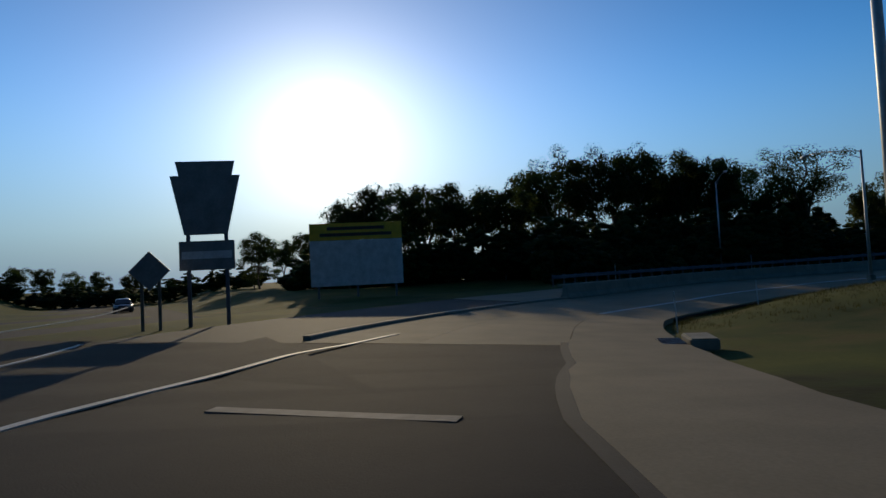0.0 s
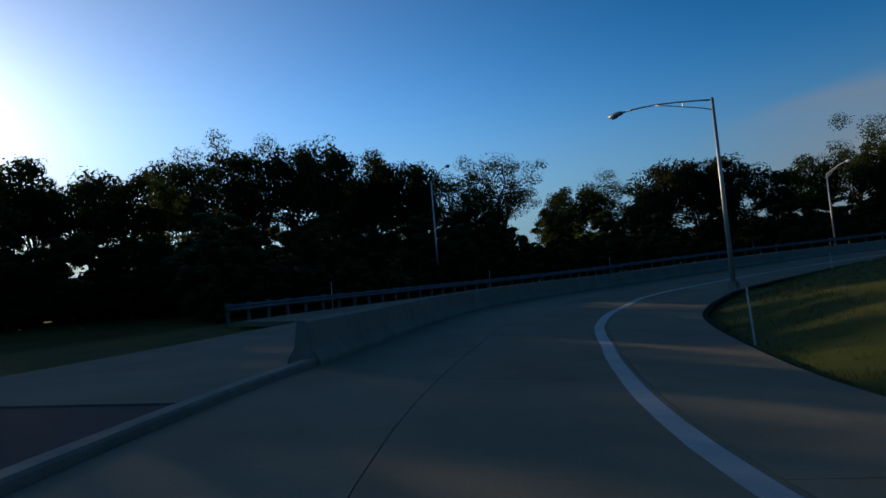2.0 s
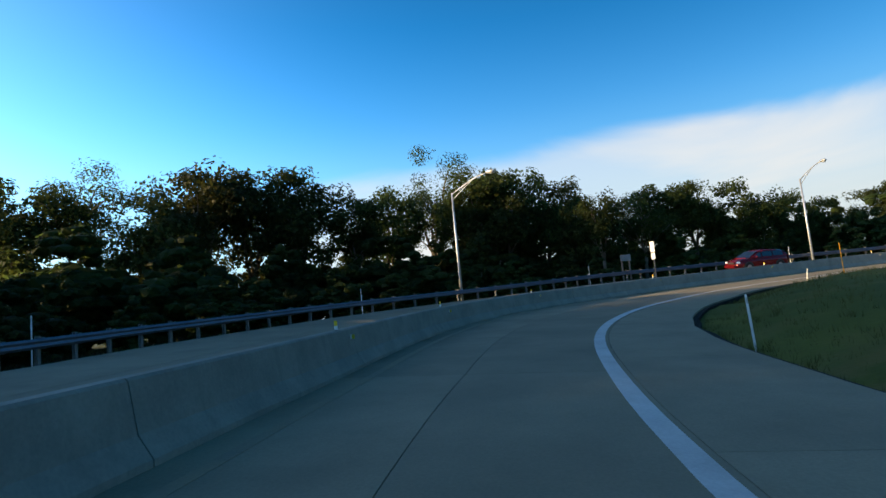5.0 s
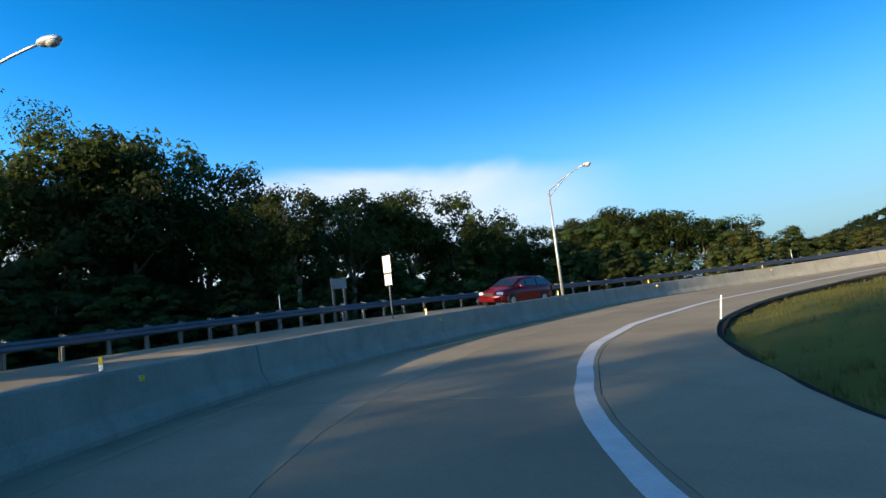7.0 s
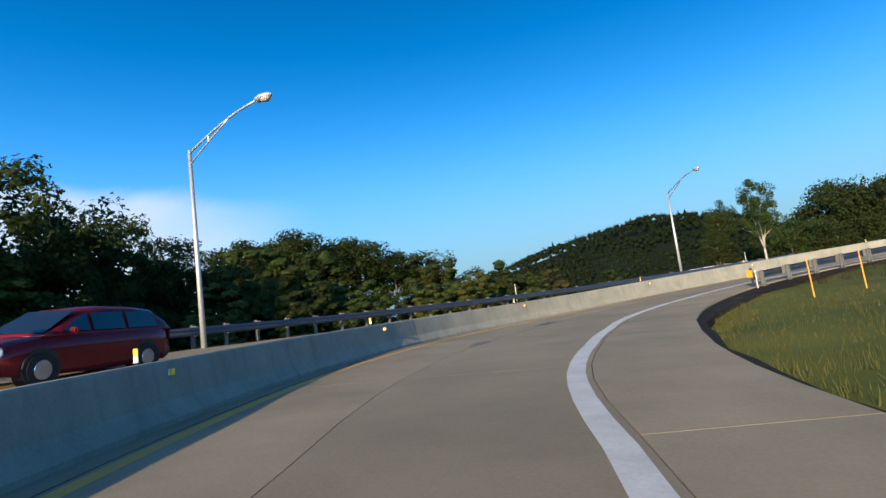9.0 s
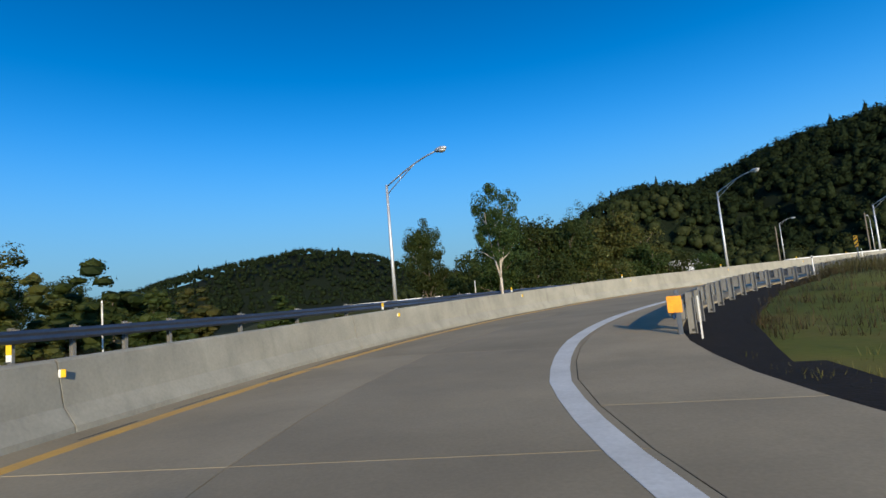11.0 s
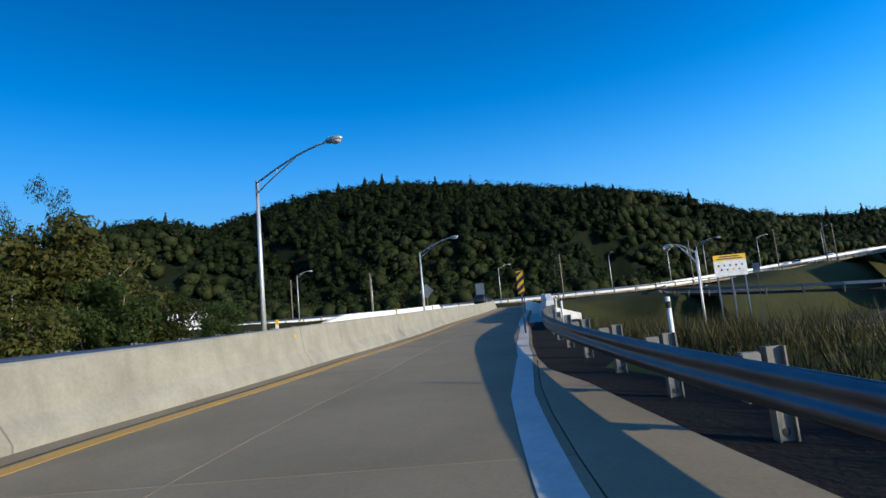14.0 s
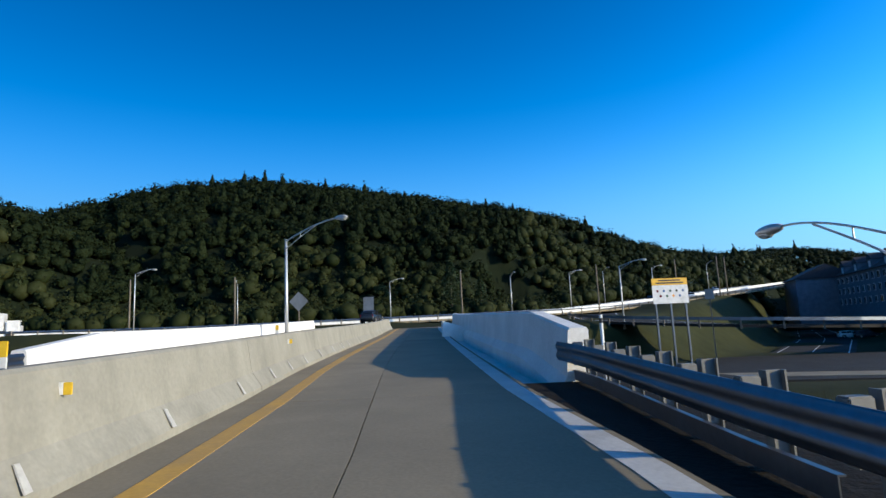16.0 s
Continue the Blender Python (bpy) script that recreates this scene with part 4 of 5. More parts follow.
    per = {"full": 100, "bush": 48, "airy": 120, "pale": 190, "pine": 30}[kind]
    c = np.array(clumps)
    n = len(c) * per
    u = rnd.normal(0, 1, (n, 3))
    u /= np.linalg.norm(u, axis=1)[:, None]
    u *= (rnd.uniform(0.25, 1, n) ** 0.5)[:, None]
    cc = np.repeat(c, per, axis=0)
    pos = cc[:, :3] + u * np.stack([cc[:, 3], cc[:, 3], cc[:, 4]], 1)
    size = rnd.uniform(0.09, 0.2, n) * {"pine": 0.9, "airy": 0.46, "pale": 0.7, "bush": 1.15, "full": 0.86}[kind]
    face = u / (np.linalg.norm(u, axis=1)[:, None] + 1e-9) + rnd.normal(0, 0.45, (n, 3)) + (0, 0, 0.35)
    ax = np.cross(face, rnd.normal(0, 1, (n, 3))); ax /= np.linalg.norm(ax, axis=1)[:, None] + 1e-9
    bx = np.cross(face, ax); bx /= np.linalg.norm(bx, axis=1)[:, None] + 1e-9
    ax *= size[:, None]; bx *= (size * 0.62)[:, None]
    lv = np.stack([pos - ax, pos + ax * 0.6 - bx, pos + ax * 0.8 + bx], 1).reshape(-1, 3)
    lf = np.arange(3 * n).reshape(-1, 3).tolist()
    if kind == "bush":
        ball = bmesh.new()
        bmesh.ops.create_icosphere(ball, subdivisions=1, radius=1.0)
        dome, tri = np.array([v.co[:] for v in ball.verts]), [[v.index for v in f.verts] for f in ball.faces]
        ball.free()
        heart = [lv]
        count = len(lv)
        for x, y, z, r, t in clumps:
            heart.append(dome * (r * 0.84, r * 0.84, t * 0.84) * rnd.uniform(0.8, 1.12, (len(dome), 1)) + (x, y, z))
            lf += [[q + count for q in f] for f in tri]
            count += len(dome)
        lv = np.concatenate(heart)
    return trunk_me, lv, lf


def tree_kind(kind, seed, leaf):
    key = (kind, seed, leaf.name)
    if key not in LEAFY:
        t, lv, lf = tree_meshes(kind, seed)
        LEAFY[key] = (t, mesh_of("crown", lv, lf, leaf))
    return LEAFY[key]


def tree(x, y, tall, kind="full", seed=1, leaf=None, wide=1.0, label="", group="trees round the ramp", z=None, turn=None, name="tree"):
    leaf = leaf or (M_PINE if kind == "pine" else M_LEAF)
    tm, cm = tree_kind(kind, seed, leaf)
    z = ground_at(x, y) if z is None else z
    g = new(name)
    k = tall / 10
    g.matrix_basis = pose(x, y, z - 0.1, 0, 0, random.uniform(0, 360) if turn is None else turn) @ Matrix.Diagonal((k * wide, k * wide, k, 1))
    tagged(g, label or {"full": "dense leafy green tree at the edge of the wood", "bush": "bushy young tree with leaves to the ground", "airy": "thin-leaved tree with an open see-through crown", "pale": "tree with bare pale forked limbs and a leafy top", "pine": "dark green pointed pine tree"}[kind], "tree", group)
    for n, me in (("trunk", tm), ("crown", cm)):
        q = new(n, me)
        q.parent = g
    return g


def plant_trees():
    rnd = random.Random(5)
    # single trees that stand out
    tree(18.4, 93, 21.5, "airy", 2, wide=0.9)
    tree(24, 91, 21, "airy", 3, wide=0.8)
    tree(29, 83.5, 18.5, "full", 4, wide=0.75)
    tree(35, 84, 18, "full", 5, wide=0.75)
    tree(40, 83, 16.5, "full", 8, wide=0.8)
    tree(48.5, 75.0, 17.2, "airy", 6, M_LEAF, wide=1.15)
    tree(44.0, 78.0, 16.6, "airy", 2, M_LEAF, wide=1.0)
    tree(47.0, 79.5, 13.5, "full", 9, M_LEAF, wide=1.0)
    for x, y, h in ((15, 95, 18), (21, 94, 19.5), (26.5, 88, 19.5), (32, 88, 18.6), (37.5, 87, 17.4), (43, 86, 15.5)):
        tree(x, y, h, "full", rnd.choice((4, 5, 8, 9)), wide=0.8)
    tree(54.5, 72.5, 10.5, "full", 5, M_LEAF, wide=0.75)
    tree(68.9, -12.6, 7.1, "pale", 12, wide=0.68, z=2.2)
    tree(73.5, -26, 8.6, "pale", 13, M_LEAF, wide=0.7, z=1.6)
    tree(57.4, -42.7, 12.4, "airy", 3, wide=0.5, z=1.0)
    tree(54.7, -42, 13.0, "airy", 2, wide=0.5, z=1.0)
    # crowns that make the skyline: place and height of the top
    first = ((-90.7, 119.4, 7.3), (-86.8, 122.3, 6.9), (-82.7, 125.2, 6.0), (-78.2, 128.0, 5.8), (-67.6, 122.6, 5.0), (-60.8, 126.1, 3.5), (-29.4, 90.3, 7.9), (-24.4, 86.6, 6.2), (-20.3, 82.5, 6.8), (-14.1, 78.7, 10.8), (-9.8, 79.4, 12.7), (-6.1, 77.8, 12.3), (-2.2, 78.0, 12.1), (1.8, 80.0, 12.6), (5.7, 79.8, 11.6), (10.0, 82.0, 12.0))
    second = ((67.3, 81.3, 14.1), (71.4, 79.4, 16.2), (72.4, 74.7, 13.7), (76.7, 71.6, 16.1), (80.3, 69.4, 16.0), (80.5, 64.3, 15.5), (82.3, 60.0, 12.5), (89.2, 58.1, 14.4), (94.4, 54.6, 19.9), (93.2, 50.5, 17.1), (91.9, 46.5, 15.7), (92.3, 43.1, 15.0), (90.6, 39.9, 13.5), (84.7, 37.2, 10.1), (90.7, 32.7, 10.8), (94.5, 28.5, 11.1))
    third = ((88.5, 49.5, 14.4), (89.0, 46.5, 14.8), (93.1, 39.5, 11.8), (92.5, 34.5, 11.1), (93.6, 30.6, 12.2), (94.6, 27.1, 12.1), (93.0, 23.2, 11.6), (95.4, 20.0, 9.8), (97.5, 16.0, 10.4), (99.5, 12.0, 9.6), (101.0, 8.5, 8.2))
    fourth = ((113.0, -2.8, 12.3), (111.6, -5.6, 12.4), (111.3, -8.5, 13.3), (109.4, -11.2, 12.0), (108.5, -14.0, 12.2), (106.1, -17.2, 10.4), (104.9, -20.8, 9.7), (104.1, -24.5, 8.0), (104.5, -31.1, 8.3), (102.1, -34.5, 6.8), (101.2, -38.7, 7.0))
    fifth = ((64.9, -39.0, 11.0), (62.8, -36.3, 10.4), (61.0, -35.5, 10.2), (53.2, -41.5, 11.2), (65.5, -29.0, 6.4), (62.0, -31.5, 6.6), (58.0, -34.6, 7.6), (53.5, -37.3, 7.3), (49.0, -40.5, 6.8), (44.0, -44.0, 6.5), (70.0, -27.0, 7.0), (72.5, -19.0, 6.6), (68.0, -24.0, 6.8))
    for k, rows in enumerate((first, second, third, fourth, fifth)):
        for x, y, top in rows:
            z = ground_at(x, y)
            kind = rnd.choice(("full", "full", "full", "airy") if k in (1, 2) else ("full", "full"))
            tree(x, y, max(4.0, (top - z) * 1.05 + (1.6 if k == 0 and x > -40 else 0.0)), kind, rnd.choice((4, 5, 8, 9)) if kind != "airy" else rnd.choice((2, 3, 6)), M_LEAF2 if rnd.random() < (0.5 if k == 3 else 0.15) else M_LEAF, rnd.uniform(0.85, 1.1) * (1.25 if k == 3 else 1.0))
    # lower growth that closes the wood outside the loop
    for row, (off, tall, step) in enumerate(((-18.5, 3.4, 2.7), (-22, 5.2, 3.0), (-27, 7.2, 3.2), (-33, 8.6, 3.5), (-46, 9.4, 3.8))):
        s = 46.0 + row * 2
        while s < (128 if row < 2 else 122):
            p = at(s, off + rnd.uniform(-1.2, 1.2))
            tree(p.x, p.y, tall * rnd.uniform(0.8, 1.15), "bush", rnd.choice((4, 5, 8, 9)), M_LEAF2 if rnd.random() < 0.12 else M_LEAF, rnd.uniform(1.15, 1.5))
            s += step * rnd.uniform(0.85, 1.15)
    s = 108.0
    while s < 150:
        p = at(s, -32 + rnd.uniform(-3, 3))
        tree(p.x, p.y, rnd.uniform(3.5, 5.5), "bush", rnd.choice((4, 5, 8)), M_LEAF2 if rnd.random() < 0.15 else M_LEAF, 1.3)
        s += 3.0
    for k in range(6, 13):
        p = at(24 + 3 * k, -30 - 0.3 * k)
        tree(p.x - 2, p.y + 6, rnd.uniform(6, 8), "bush", rnd.choice((4, 5, 8)), None, 1.3)
    for k in range(12):
        tree(-14 + 3.6 * k, 62 + 1.5 * k + rnd.uniform(-1, 1), rnd.uniform(5.0, 7.0), "bush", rnd.choice((4, 5, 8, 9)), None, 1.4)
    for k in range(30):
        row = k % 2
        tree(8 + 3.6 * (k // 2) + 1.8 * row, 76 + 0.9 * (k // 2) + 7 * row, rnd.uniform(6.6, 8.4), "bush", rnd.choice((4, 5, 8, 9)), None, 1.35)
    for k in range(28):
        row = k % 2
        tree(57 + 2.9 * (k // 2), 91 - 2.2 * (k // 2) + 6 * row, rnd.uniform(5.8, 7.4), "bush", rnd.choice((4, 5, 8, 9)), None, 1.4)
    for k in range(16):
        x, y = -17 + 3.0 * k, 66 + 1.4 * k + rnd.uniform(-1, 1)
        tree(x, y, rnd.uniform(3.6, 4.8), "bush", rnd.choice((4, 5, 8, 9)), None, 1.7, z=ground_at(x, y) - 0.7)
    for k in range(15):
        tree(-96 + 4.4 * k, 116 - 0.9 * k + rnd.uniform(-1, 1), rnd.uniform(3.6, 5.0), "bush", rnd.choice((4, 5, 8, 9)), None, 1.9)
    for k in range(10):
        tree(-98 + 5.5 * k, 112 + 1.0 * k + rnd.uniform(-2, 2), rnd.uniform(4.0, 5.5), "bush", rnd.choice((4, 5, 8, 9)), None, 1.6)


plant_trees()


def hillside():
    """The far wood: crowns standing close over the ridge and the hill behind."""
    rnd = np.random.RandomState(11)
    X, Y = rnd.uniform(-330, 90, 44000), rnd.uniform(-290, 90, 44000)
    hw, _ = near_line(HIGHWAY, X, Y)
    d, _ = near_line(CREST, X, Y)
    front = np.hypot(X - 50, Y + 15)
    keep = (hw > 15) & (d < 95) & (hill_height(X, Y) > 1.0) & beyond(X, Y) & ((d < 9) | ~beyond(X, Y, CREST))
    X, Y = X[keep], Y[keep]
    fx, fy = rnd.uniform(20, 330, 5200), rnd.uniform(-520, -260, 5200)
    e, g = near_line(FARTOP, fx, fy)
    m = (e < 110) & ((e < 22) | ~beyond(fx, fy, FARTOP)) & (g * np.exp(-((e / 85) ** 2)) > 5)
    X, Y = np.r_[X, fx[m]], np.r_[Y, fy[m]]
    Z = terrain(X, Y)
    ball = bmesh.new()
    bmesh.ops.create_icosphere(ball, subdivisions=1, radius=1.0)
    dome = np.array([v.co[:] for v in ball.verts])
    dome_faces = np.array([[v.index for v in f.verts] for f in ball.faces])
    ball.free()
    hw, _ = near_line(HIGHWAY, X, Y)
    foot = (hw < 34 + 8 * np.sin(X * 0.11)) & (Y > -260)
    for kind in (False, True):
        grow_wood(rnd, X[foot == kind], Y[foot == kind], Z[foot == kind], dome, dome_faces, kind)


def grow_wood(rnd, X, Y, Z, dome, dome_faces, broad):
    vs, fs, count = [], [], 0
    for x, y, z in zip(X, Y, Z):
        pine = rnd.rand() < 0.014 and not broad
        h = rnd.uniform(3.6, 6.0) * (1.3 if pine else 1.25 if broad else 1.0)
        r = h * (0.27 if pine else rnd.uniform(0.36, 0.5))
        # the body of the crown, lumpy
        lump = 1 + 0.16 * np.sin(dome @ rnd.normal(0, 3.2, 3) + rnd.uniform(0, 6)) + 0.12 * np.sin(dome @ rnd.normal(0, 6, 3)) + rnd.normal(0, 0.07, len(dome))
        b = dome * lump[:, None]
        if pine:
            b = b * np.stack([r * (0.62 - 0.5 * b[:, 2]), r * (0.62 - 0.5 * b[:, 2]), np.full(len(b), h * 0.48)], 1) + (0, 0, h * 0.5)
        else:
            b = b * (r, r, h * 0.42) * 0.62 + (0, 0, h * 0.46)
        vs.append(b + (x, y, z - 0.3)); fs.append(dome_faces + count)
        count += len(dome)
        # loose leaves over it
        leaves = 38
        u = rnd.normal(0, 1, (leaves, 3))
        u /= np.linalg.norm(u, axis=1)[:, None]
        if pine:
            t = rnd.uniform(0, 1, leaves)
            p = np.stack([u[:, 0] * r * (1.1 - t), u[:, 1] * r * (1.1 - t), h * (0.1 + 0.95 * t)], 1)
        else:
            u[:, 2] = np.abs(u[:, 2]) * 1.3 - 0.3
            lobes = rnd.uniform(-1, 1, (6, 3)) * (0.55 * r, 0.55 * r, 0.26 * h) + (0, 0, 0.55 * h)
            own = lobes[rnd.randint(0, 6, leaves)]
            p = own + u * (0.55 * r, 0.55 * r, 0.2 * h) * rnd.uniform(0.5, 1.1, (leaves, 1))
        size = rnd.uniform(0.2, 0.46, leaves)
        face = u + rnd.normal(0, 0.3, (leaves, 3)) + (0, 0, 0.25)
        a = np.cross(face, rnd.normal(0, 1, (leaves, 3))); a /= np.linalg.norm(a, axis=1)[:, None] + 1e-9
        c = np.cross(face, a); c /= np.linalg.norm(c, axis=1)[:, None] + 1e-9
        a, c = a * size[:, None], c * size[:, None] * 0.75
        p = p + (x, y, z - 0.3)
        vs.append(np.stack([p - a, p + a * 0.6 - c, p + a * 0.8 + c], 1).reshape(-1, 3))
        fs.append(np.arange(3 * leaves).reshape(-1, 3) + count)
        count += 3 * leaves
    v, f = np.concatenate(vs), np.concatenate(fs)
    me = bpy.data.meshes.new("far_woods")
    q = len(f)
    me.vertices.add(len(v)); me.loops.add(3 * q); me.polygons.add(q)
    me.vertices.foreach_set("co", v.ravel())
    me.loops.foreach_set("vertex_index", f.ravel())
    me.polygons.foreach_set("loop_start", np.arange(q) * 3)
    me.update(calc_edges=True)
    me.polygons.foreach_set("use_smooth", np.ones(q, bool))
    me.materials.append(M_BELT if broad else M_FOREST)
    label = "paler broad-leaved trees along the foot of the ridge" if broad else "dark mixed forest covering the far ridge"
    tagged(new("far_woods", me), label, "forest", kind="stuff")


hillside()

# ---- small road furniture ----


def sheet(bm, pts, thick):
    """A flat plate from (x, z) outline points, standing in the xz plane."""
    a = [bm.verts.new((x, 0, z)) for x, z in pts]
    f = bm.faces.new(a)
    r = bmesh.ops.extrude_face_region(bm, geom=[f])
    bmesh.ops.translate(bm, verts=[v for v in r["geom"] if isinstance(v, bmesh.types.BMVert)], vec=(0, thick, 0))
    return bm


def delineator(p, turn=0.0, lean=0.0, tall=1.2):
    g = thing("delineator_post", "slim white plastic roadside delineator post", "delineator", tuple(p), "delineator posts")
    g.matrix_basis = pose(*p, 0, lean, turn)
    part("post", sheet(bmesh.new(), ((-0.02, -0.3), (0.02, -0.3), (0.022, tall * 0.6), (0.02, tall - 0.03), (0.012, tall), (-0.012, tall), (-0.02, tall - 0.03), (-0.022, tall * 0.6)), 0.02), M_WPLAST, g)
    part("reflector", box(bmesh.new(), (0.034, 0.006, 0.12), (0, -0.004, tall - 0.13), bevel=0.002), M_LETTER, g)
    return g


def roadside():
    for s, tall in ((20.0, 1.2), (37.4, 1.25), (71.4, 1.1), (96.2, 0.72)):
        delineator(at(s, lin(s, EDGE) + (0.02 if s == 96.2 else 0.4), -0.1), facing(s), 9 if s == 96.2 else -2, tall)
    for s in (48, 60, 72, 84, 97, 110, 124, 138):
        delineator(at(s, lin(s, OUTER) - 0.75, 0.1), facing(s), 0, 1.25)
    delineator((67.3, 7.1, 1.5), facing(118) + 62, 0, 0.8)
    # yellow tabs on the median barrier, a plate on the top and one on the face
    for s in (52.6, 60.8, 69.0, 77.2, 85.3, 93.5, 102.4, 110.2, 118.0, 125.8, 132.6, 140.4, 148.2, 156.0, 163.8):
        g = thing("barrier_marker", "small yellow reflector tab fixed on the barrier top", "reflector", tuple(at(s, lin(s, FOOT) - 0.34, 0.79)), "barrier markers", turn=facing(s))
        part("plate", box(bmesh.new(), (0.065, 0.012, 0.1), (0, 0, 0.13), bevel=0.003), M_YREF, g)
        part("stem", box(bmesh.new(), (0.065, 0.012, 0.08), (0, 0, 0.04), bevel=0.003), M_WPLAST, g, "white lower half")
        part("bracket", box(bmesh.new(), (0.06, 0.05, 0.012), (0, 0, 0.006), bevel=0.002), M_STEEL, g)
        g = thing("barrier_marker", "small yellow reflector tab fixed on the barrier face", "reflector", tuple(at(s + 0.4, lin(s, FOOT) - 0.21, 0.62)), "barrier markers", turn=facing(s))
        part("plate", box(bmesh.new(), (0.06, 0.012, 0.085), (0.05, 0, 0), bevel=0.003), M_YREF, g)
        part("bracket", box(bmesh.new(), (0.03, 0.04, 0.085), (0.005, 0.012, 0), bevel=0.002), M_WPLAST, g)
    # the orange plate on the guardrail's end
    s = 124.05
    g = thing("end_marker", "bright orange reflective plate on the guardrail end", "marker", tuple(at(s, lin(s, RAIL) + 0.05, 0.56)), turn=facing(s))
    part("plate", box(bmesh.new(), (0.24, 0.012, 0.29), (0.0, -0.03, -0.04), bevel=0.004), M_OREF, g)
    part("post", box(bmesh.new(), (0.08, 0.08, 1.0), (0.05, 0.02, -0.3), bevel=0.008), M_STEEL, g)
    # tall white markers behind the guardrail
    for s in (143.8, 151.5, 160.5):
        p = at(s, lin(s, RAIL) + 0.42, -0.1)
        g = thing("rail_marker", "round white marker post with a dark band behind the rail", "delineator", tuple(p), "markers behind the guardrail")
        part("post", rod(bmesh.new(), (0, 0, -0.2), (0, 0, 1.05), 0.026, n=10), M_WPLAST, g, smooth=True)
        part("band", rod(bmesh.new(), (0, 0, 0.93), (0, 0, 1.0), 0.028, n=10), M_BLACK, g)
    # striped hazard marker before the bridge
    x, y = 49.1, -14.68
    g = thing("hazard_marker", "yellow sign with black diagonal stripes on a steel post", "traffic sign", (x, y, 3.99), turn=facing(152) - 8)
    part("post", box(bmesh.new(), (0.05, 0.035, 2.3), (0, 0.025, -0.6), bevel=0.006), M_STEEL, g)
    pl = part("panel", box(bmesh.new(), (0.19, 0.012, 0.64), (0, 0, 0.32), bevel=0.003), M_SIGNYEL, g)
    for k in range(4):
        z = -0.2 + 0.225 * k
        lo, hi = 0.004, 0.636
        pts = [(-0.093, z), (0.093, z + 0.16), (0.093, z + 0.275), (-0.093, z + 0.115)]
        part("stripe", sheet(bmesh.new(), [(a, min(hi, max(lo, q))) for a, q in pts], 0.004), M_BLACK, pl, "black stripe").location = (0, -0.011, 0)
    # thin orange stakes in the grass
    for x, y in ((65.3, 12.0), (64.0, 10.6), (57.5, 30.5)):
        g = thing("survey_stake", "thin orange stake standing in the grass", "stake", (x, y, ground_at(x, y)), "orange stakes")
        part("stake", rod(bmesh.new(), (0, 0, -0.2), (0.02, 0, 1.25), 0.022, 0.016, 6), M_OREF, g)
    # tall narrow white sign beside the outer lane
    x, y = 75.9, 34.6
    z = ground_at(x, y)
    g = thing("roadside_sign", "tall white sign on a steel post beyond the guardrail", "traffic sign", (x, y, z), turn=-153)
    part("post", box(bmesh.new(), (0.06, 0.06, 3.2), (0, 0.04, 1.4), bevel=0.006), M_STEEL, g)
    part("upper_panel", box(bmesh.new(), (0.5, 0.012, 0.78), (0, 0, 2.75), bevel=0.004), M_SIGNWHITE, g)
    part("lower_panel", box(bmesh.new(), (0.45, 0.012, 0.5), (0, 0, 2.05), bevel=0.004), M_SIGNWHITE, g)
    # a sign seen from behind on two wooden posts
    x, y = 79.2, 36.2
    z = ground_at(x, y)
    g = thing("wooden_sign", "weathered sign back on two wooden posts", "traffic sign", (x, y, z), turn=-70)
    for dx in (-0.32, 0.32):
        part("post", box(bmesh.new(), (0.11, 0.11, 2.6), (dx, 0, 1.0), bevel=0.01), M_WOOD, g)
    part("panel", box(bmesh.new(), (0.9, 0.015, 0.5), (0, -0.07, 2.0), bevel=0.004), M_SIGNBACK, g)
    # storm drain at the start
    p = at(14.5, lin(14.5, EDGE) + 0.1, 0)
    g = thing("storm_drain", "concrete kerb inlet with a dark iron grate", "drain", tuple(p), turn=facing(14.5))
    part("inlet_box", box(bmesh.new(), (0.6, 1.2, 0.26), (0.25, 0, 0.02), bevel=0.03), M_CONC2, g)
    part("mouth", box(bmesh.new(), (0.02, 0.95, 0.09), (-0.055, 0, 0.06)), M_BLACK, g)
    grate = part("grate", box(bmesh.new(), (0.55, 1.2, 0.04), (-0.36, 0, 0.01), bevel=0.008), M_SEAM, g)
    for k in range(8):
        part("bar", box(bmesh.new(), (0.5, 0.03, 0.02), (-0.36, -0.5 + 0.143 * k, 0.038)), M_STEEL, grate)


roadside()

# ---- signs at the start ----


def keystone_sign():
    g = thing("keystone_sign", "grey keystone-shaped road sign over a smaller panel on two posts", "traffic sign", (-9.1, 22.45, -0.85), turn=8)
    for dx in (-0.72, 0.72):
        part("post", box(bmesh.new(), (0.13, 0.13, 5.6), (dx, 0.1, 2.2), bevel=0.01), M_STEEL, g)
    part("keystone_panel", sheet(bmesh.new(), ((-0.84, 4.1), (0.8, 4.1), (1.33, 6.45), (1.02, 6.45), (1.14, 7.02), (-1.12, 7.02), (-1.0, 6.45), (-1.33, 6.45)), 0.03), M_SIGNBACK, g)
    lower = part("lower_panel", box(bmesh.new(), (2.1, 0.03, 1.15), (0, 0, 3.28), bevel=0.01), M_SIGNBACK, g)
    part("band", box(bmesh.new(), (1.9, 0.006, 0.3), (0, -0.019, 3.3), bevel=0.002), M_SIGNWHITE, lower, "pale band")
    g = thing("diamond_sign", "dark diamond-shaped sign on two wooden posts", "traffic sign", (-10.75, 21.2, -0.8), turn=8)
    for dx in (-0.3, 0.32):
        part("post", box(bmesh.new(), (0.1, 0.1, 2.9), (dx, 0.08, 1.2), bevel=0.01), M_WOOD, g)
    part("panel", sheet(bmesh.new(), ((0, 1.95), (0.74, 2.68), (0, 3.42), (-0.74, 2.68)), 0.02), M_SIGNBACK, g)


keystone_sign()


